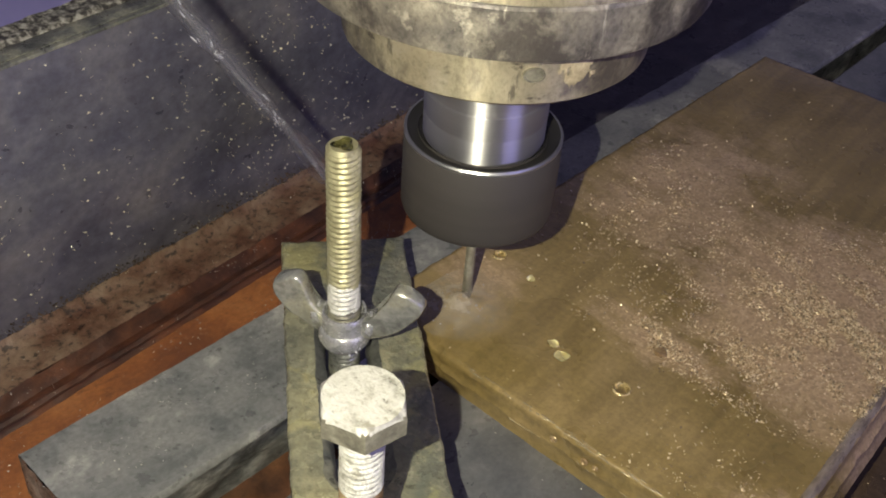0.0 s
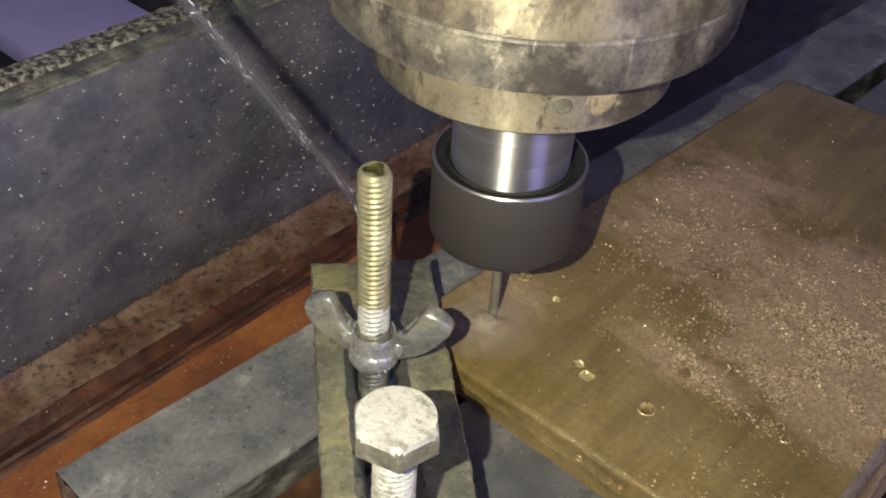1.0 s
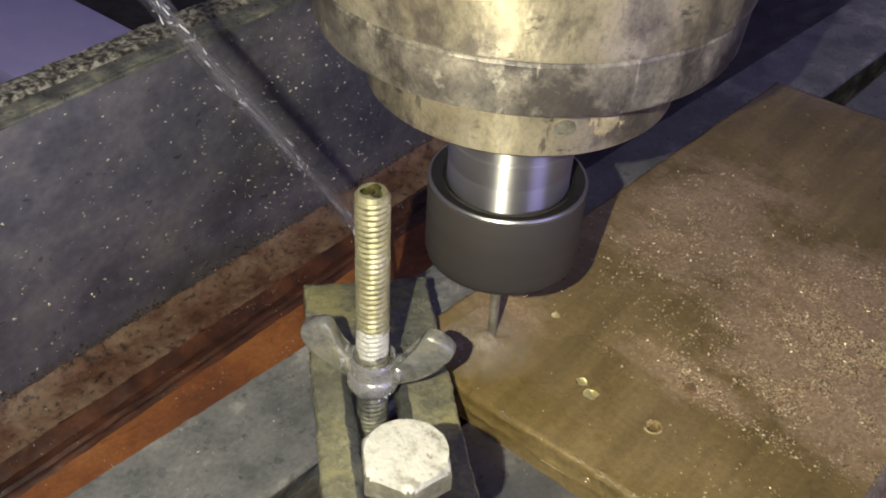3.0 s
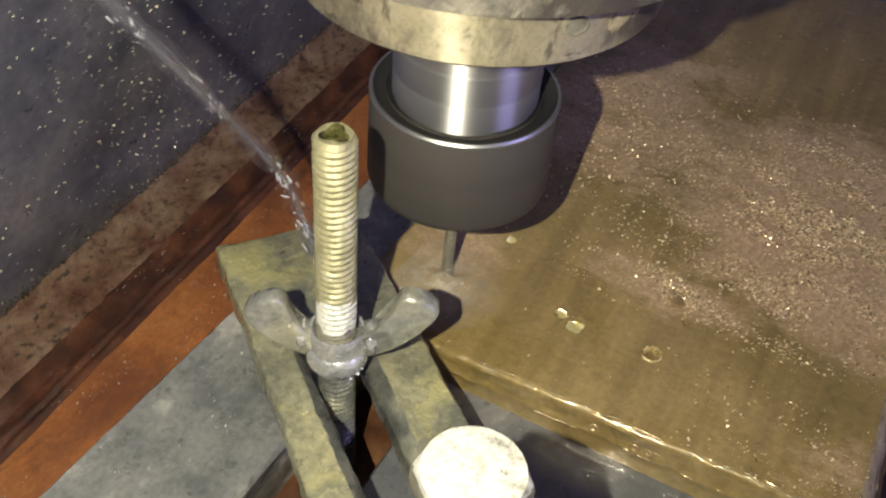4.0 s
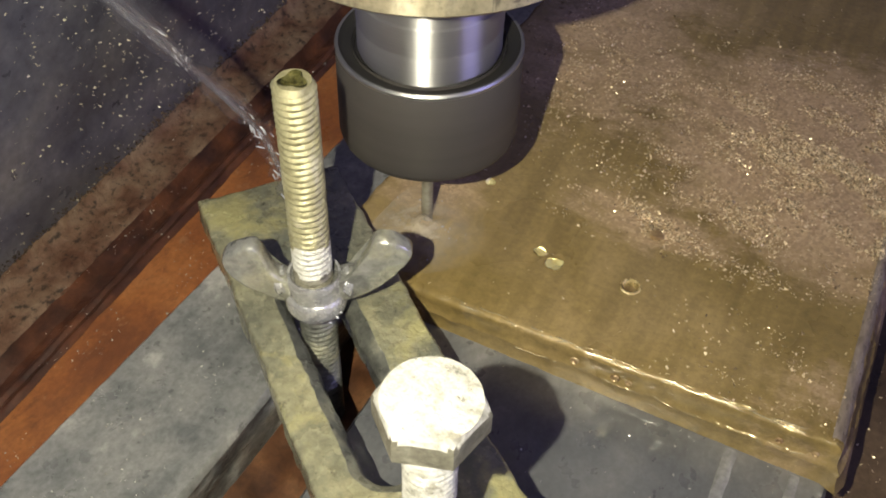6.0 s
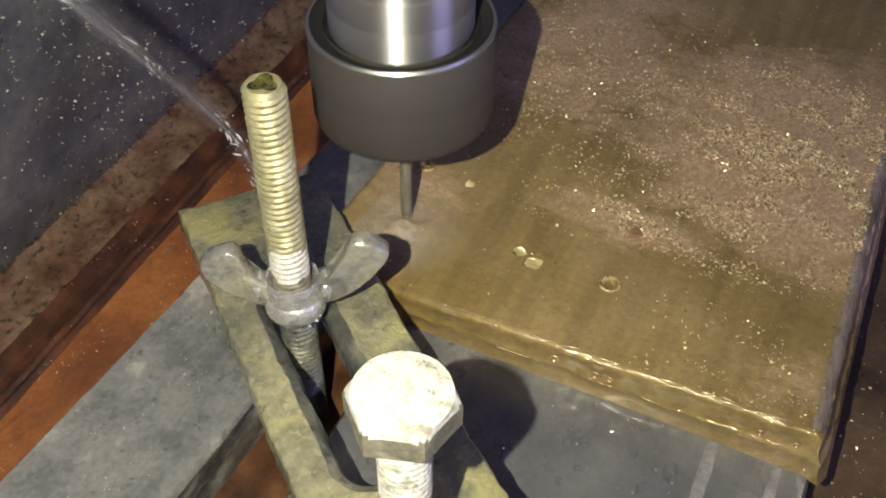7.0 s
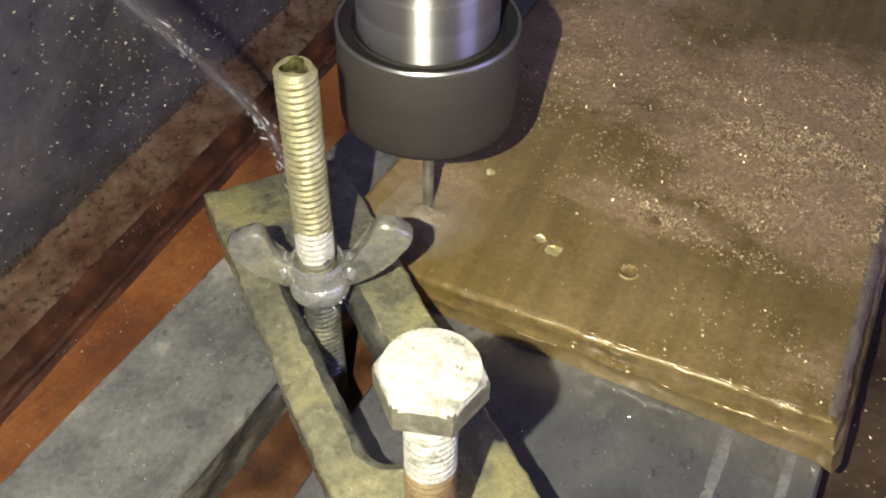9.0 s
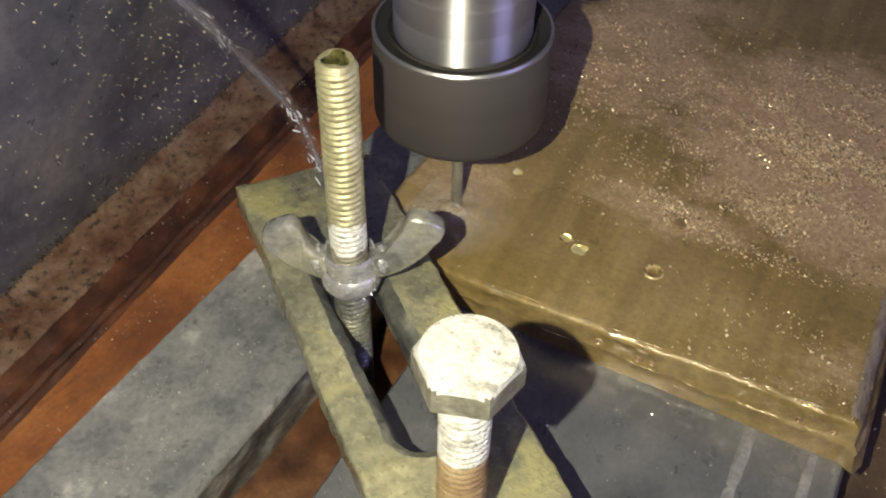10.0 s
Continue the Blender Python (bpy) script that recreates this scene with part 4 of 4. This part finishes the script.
def on_plate():
    x, y = random.uniform(-0.145, -0.002), random.uniform(0.001, 0.25)
    w = math.exp(-((x + 0.006) / 0.046) ** 2 - ((y - 0.100) / 0.040) ** 2)
    w += 0.22 * math.exp(-((x + 0.018) / 0.022) ** 2 - ((y - 0.016) / 0.014) ** 2)
    w += 0.40 * math.exp(-((x + 0.068) / 0.024) ** 2 - ((y - 0.056) / 0.009) ** 2)
    w *= min(1.0, max(0.0, (y - 0.040 - 0.25 * max(0.0, x + 0.03)) / 0.02)) if y > 0.034 else 0.25
    w *= 0.04 + 3.0 * max(0.0, noise.noise(Vector(((x * 0.93 - y * 0.37) * 34, (x * 0.37 + y * 0.93) * 90, 1))) + 0.6 * noise.noise(Vector((x * 170, y * 170, 5))) + 0.2)
    w += 0.28 * math.exp(-((x + 0.112) / 0.026) ** 2 - ((y - 0.125) / 0.035) ** 2) * max(0.0, noise.noise(Vector((x * 90, y * 90, 3))) + 0.25)
    if random.random() > w + 0.002 or math.hypot(x - AX, y - AY) < 0.018:
        return None
    return Vector((x, y, 0.0002))


chips("copper_chips", 190000, on_plate, 0.00050, "fine bright copper chips strewn over the plate", M_CHIP)
chips("dark_grit", 60000, on_plate, 0.00060, "dark wet bronze grit between the bright chips", M_GRIT)


bm = lathe([(0.0021, 0.0), (0.0022, 0.0006), (0.0019, 0.0011), (0.0010, 0.0012), (0.0, 0.0010)], 20, None, -0.0660, 0.0520)
roughen(bm, 0.0004, 500)
tagged(part("copper_slug", bm, M_RUSTY), "small reddish drilled-out slug lying in the chips", "slug")


def beads(name, n, rows, label):
    """Stand-ins for wet glints: small smooth gold beads drawn out along the plate's front edge."""
    bm = bmesh.new()
    for _ in range(n):
        y, z, ry = random.choice(rows)
        x = -0.115 + 0.112 * random.random() ** 0.8
        if noise.noise(Vector((x * 90, y * 900, 4))) < -0.12:
            continue
        c = Vector((x, y + random.gauss(0, ry), z + random.gauss(0, 0.00012)))
        L, r = random.uniform(0.0005, 0.0038), random.uniform(0.00010, 0.00026)
        m = Matrix.Translation(c) @ Matrix.Rotation(random.gauss(0, 0.12), 4, "Z") @ Matrix.Diagonal((L, r, r * 0.8, 1))
        bmesh.ops.create_uvsphere(bm, u_segments=8, v_segments=5, radius=1.0, matrix=m)
    ob = part(name, bm, M_BEAD)
    return tagged(ob, label, "water", kind="stuff")


M_BEAD = surface("glint_bead", [(0.3, (0.70, 0.56, 0.30)), (0.7, (0.92, 0.80, 0.52))], FINE, 200, 900, 0.2, (0.16, 0.3), 0.7, 0.0, coat=0.6)
beads("edge_glints", 150, [(0.0012, -0.0001, 0.0005), (0.0012, -0.0001, 0.0005), (0.0006, -0.0005, 0.0003), (-0.0001, -0.0086, 0.0001)], "bright gold beads put in for wet glints along the plate's front edge")


def on_wall():
    y, z = random.uniform(-0.15, 0.22), random.uniform(-0.03, 0.072)
    if random.random() > 0.35 + 0.65 * math.exp(-((y - 0.05) / 0.05) ** 2):
        return None
    return Vector((WALL + 0.0003, y, z))


chips("wall_specks", 2800, on_wall, 0.00060, "pale brass specks stuck to the tray wall", M_SPECK)


def at_foot():
    y = random.uniform(-0.2, 0.25)
    d = abs(random.gauss(0, 0.0022))
    return Vector((WALL + 0.0004 + 0.6 * d * random.random(), y, FLOOR + 0.0075 + d * 1.3 + 0.0015 * noise.noise(Vector((y * 120, 0, 0)))))


chips("scale_flakes", 2200, at_foot, 0.00065, "dark crumbling scale at the foot of the wall", M_SCALE)


def on_bars():
    x, y = random.choice((random.uniform(-0.19, -0.15), random.uniform(-0.12, 0.0))), random.uniform(-0.16, 0.02)
    if noise.noise(Vector((x * 55, y * 55, 8))) < (0.05 if x < -0.14 else -0.05) - 0.25 * math.exp(-((x + 0.03) / 0.02) ** 2 - ((y + 0.03) / 0.02) ** 2):
        return None
    return Vector((x, y, (BLOCK if x < -0.14 else -slab_depth(x)) + 0.0003))


# real chips, plus pale flecks that imitate sparkles on the wet steel
chips("bar_specks", 2600, on_bars, 0.00034, "small bright chips on the steel bars, some put in for wet sparkles", M_BRIGHT)


def on_floor():
    x, y = random.uniform(-0.254, -0.193), random.uniform(-0.15, 0.12)
    if noise.noise(Vector((x * 70, y * 40, 6))) < 0.05:
        return None
    return Vector((x, y, FLOOR + random.choice((0.0006, 0.0012, 0.0034))))


# bright flecks imitate the wet floor's glints
chips("floor_glints", 1900, on_floor, 0.00036, "small chips on the rusty floor, bright ones put in for wet glints", M_BRIGHT)


def on_sludge():
    return Vector((random.uniform(0.006, 0.06), random.uniform(-0.05, 0.16), FLOOR + 0.0022))


chips("sludge_specks", 500, on_sludge, 0.0005, "copper chips in the brown sludge", M_CHIP)


# ---------------------------------------------------------------- beyond the tray
bm = block(-0.62, -0.31, 0.034, 0.107, -0.034, -0.020, 0.003)
tagged(part("side_sheet", bm, M_LILAC), "pale lilac sheet-metal surface beyond the tray wall", "sheet", kind="structure")
bm = block(-1.8, -0.29, -1.2, 1.4, -0.160, -0.036, 0.006)
tagged(part("backdrop", bm, M_DARK), "dark machine bed beyond the tray wall", "backdrop", kind="structure")


bm = block(-0.28, 0.90, YN, YF, -0.16, FLOOR - 0.006, 0.004)
tagged(part("machine_bed", bm, M_CHANNEL), "heavy rusty machine bed under the tray", "bed", kind="structure")
bm = block(-3.0, 3.0, -3.0, 3.0, -0.95, -0.90, 0.002)
tagged(part("ground", bm, M_GREYWALL), "grey concrete workshop floor", "floor", kind="structure")
bm = block(-1.4, 0.7, -0.5, 0.9, -0.9, -0.161, 0.01)
tagged(part("machine_base", bm, M_DARK), "dark cast machine base standing on the workshop floor", "base", kind="structure")


# ---------------------------------------------------------------- torch beside the lens
torch = empty("torch", "small white LED torch beside the lens", "torch")
part("lens", lathe([(0.0, 0.0), (0.0017, 0.0), (0.0018, 0.0003)], 24), M_TORCH, torch, "glowing LED lens")
part("casing", lathe([(0.0019, -0.0006), (0.0040, -0.0006), (0.0040, 0.0060), (0.0, 0.0060)], 24), M_DARK, torch, "dark casing")
OFFSET = Matrix.Translation((-0.0375, 0.004, 0.004))

FEED = [(0.0, 0.0710), (1.0, 0.0700), (2.0, 0.0690), (3.3, 0.0684), (3.6, 0.0690), (4.0, 0.0690), (4.5, 0.0682), (5.0, 0.0668), (5.5, 0.0662), (6.6, 0.0660), (6.8, 0.0665), (6.9, 0.0672), (7.0, 0.0735), (7.1, 0.0775), (7.2, 0.0787),
        (7.3, 0.0786), (7.4, 0.0738), (7.5, 0.0714), (7.7, 0.0711), (8.0, 0.0708), (8.5, 0.0700), (9.2, 0.0688), (10.0, 0.0673)]


def motions():
    walk(SPINDLE, [(t, pose(AX, AY, z)) for t, z in FEED])
    walk(ARBOR, [(k / FPS, pose(0, 0, 0, 0, 0, (80 * k) % 360)) for k in range(301)])
    walk(torch, [(t, m @ OFFSET) for t, m in ROWS])
    rows = []
    for k in range(101):
        s = 0.0022 * math.sin(k * 2.3) + 0.0012 * math.sin(k * 1.1 + 1)
        rows.append((k * 0.1, pose(0.0003 * math.sin(k * 1.7), 0.57 * s, -0.8 * s)))
    walk(stream, rows)


motions()
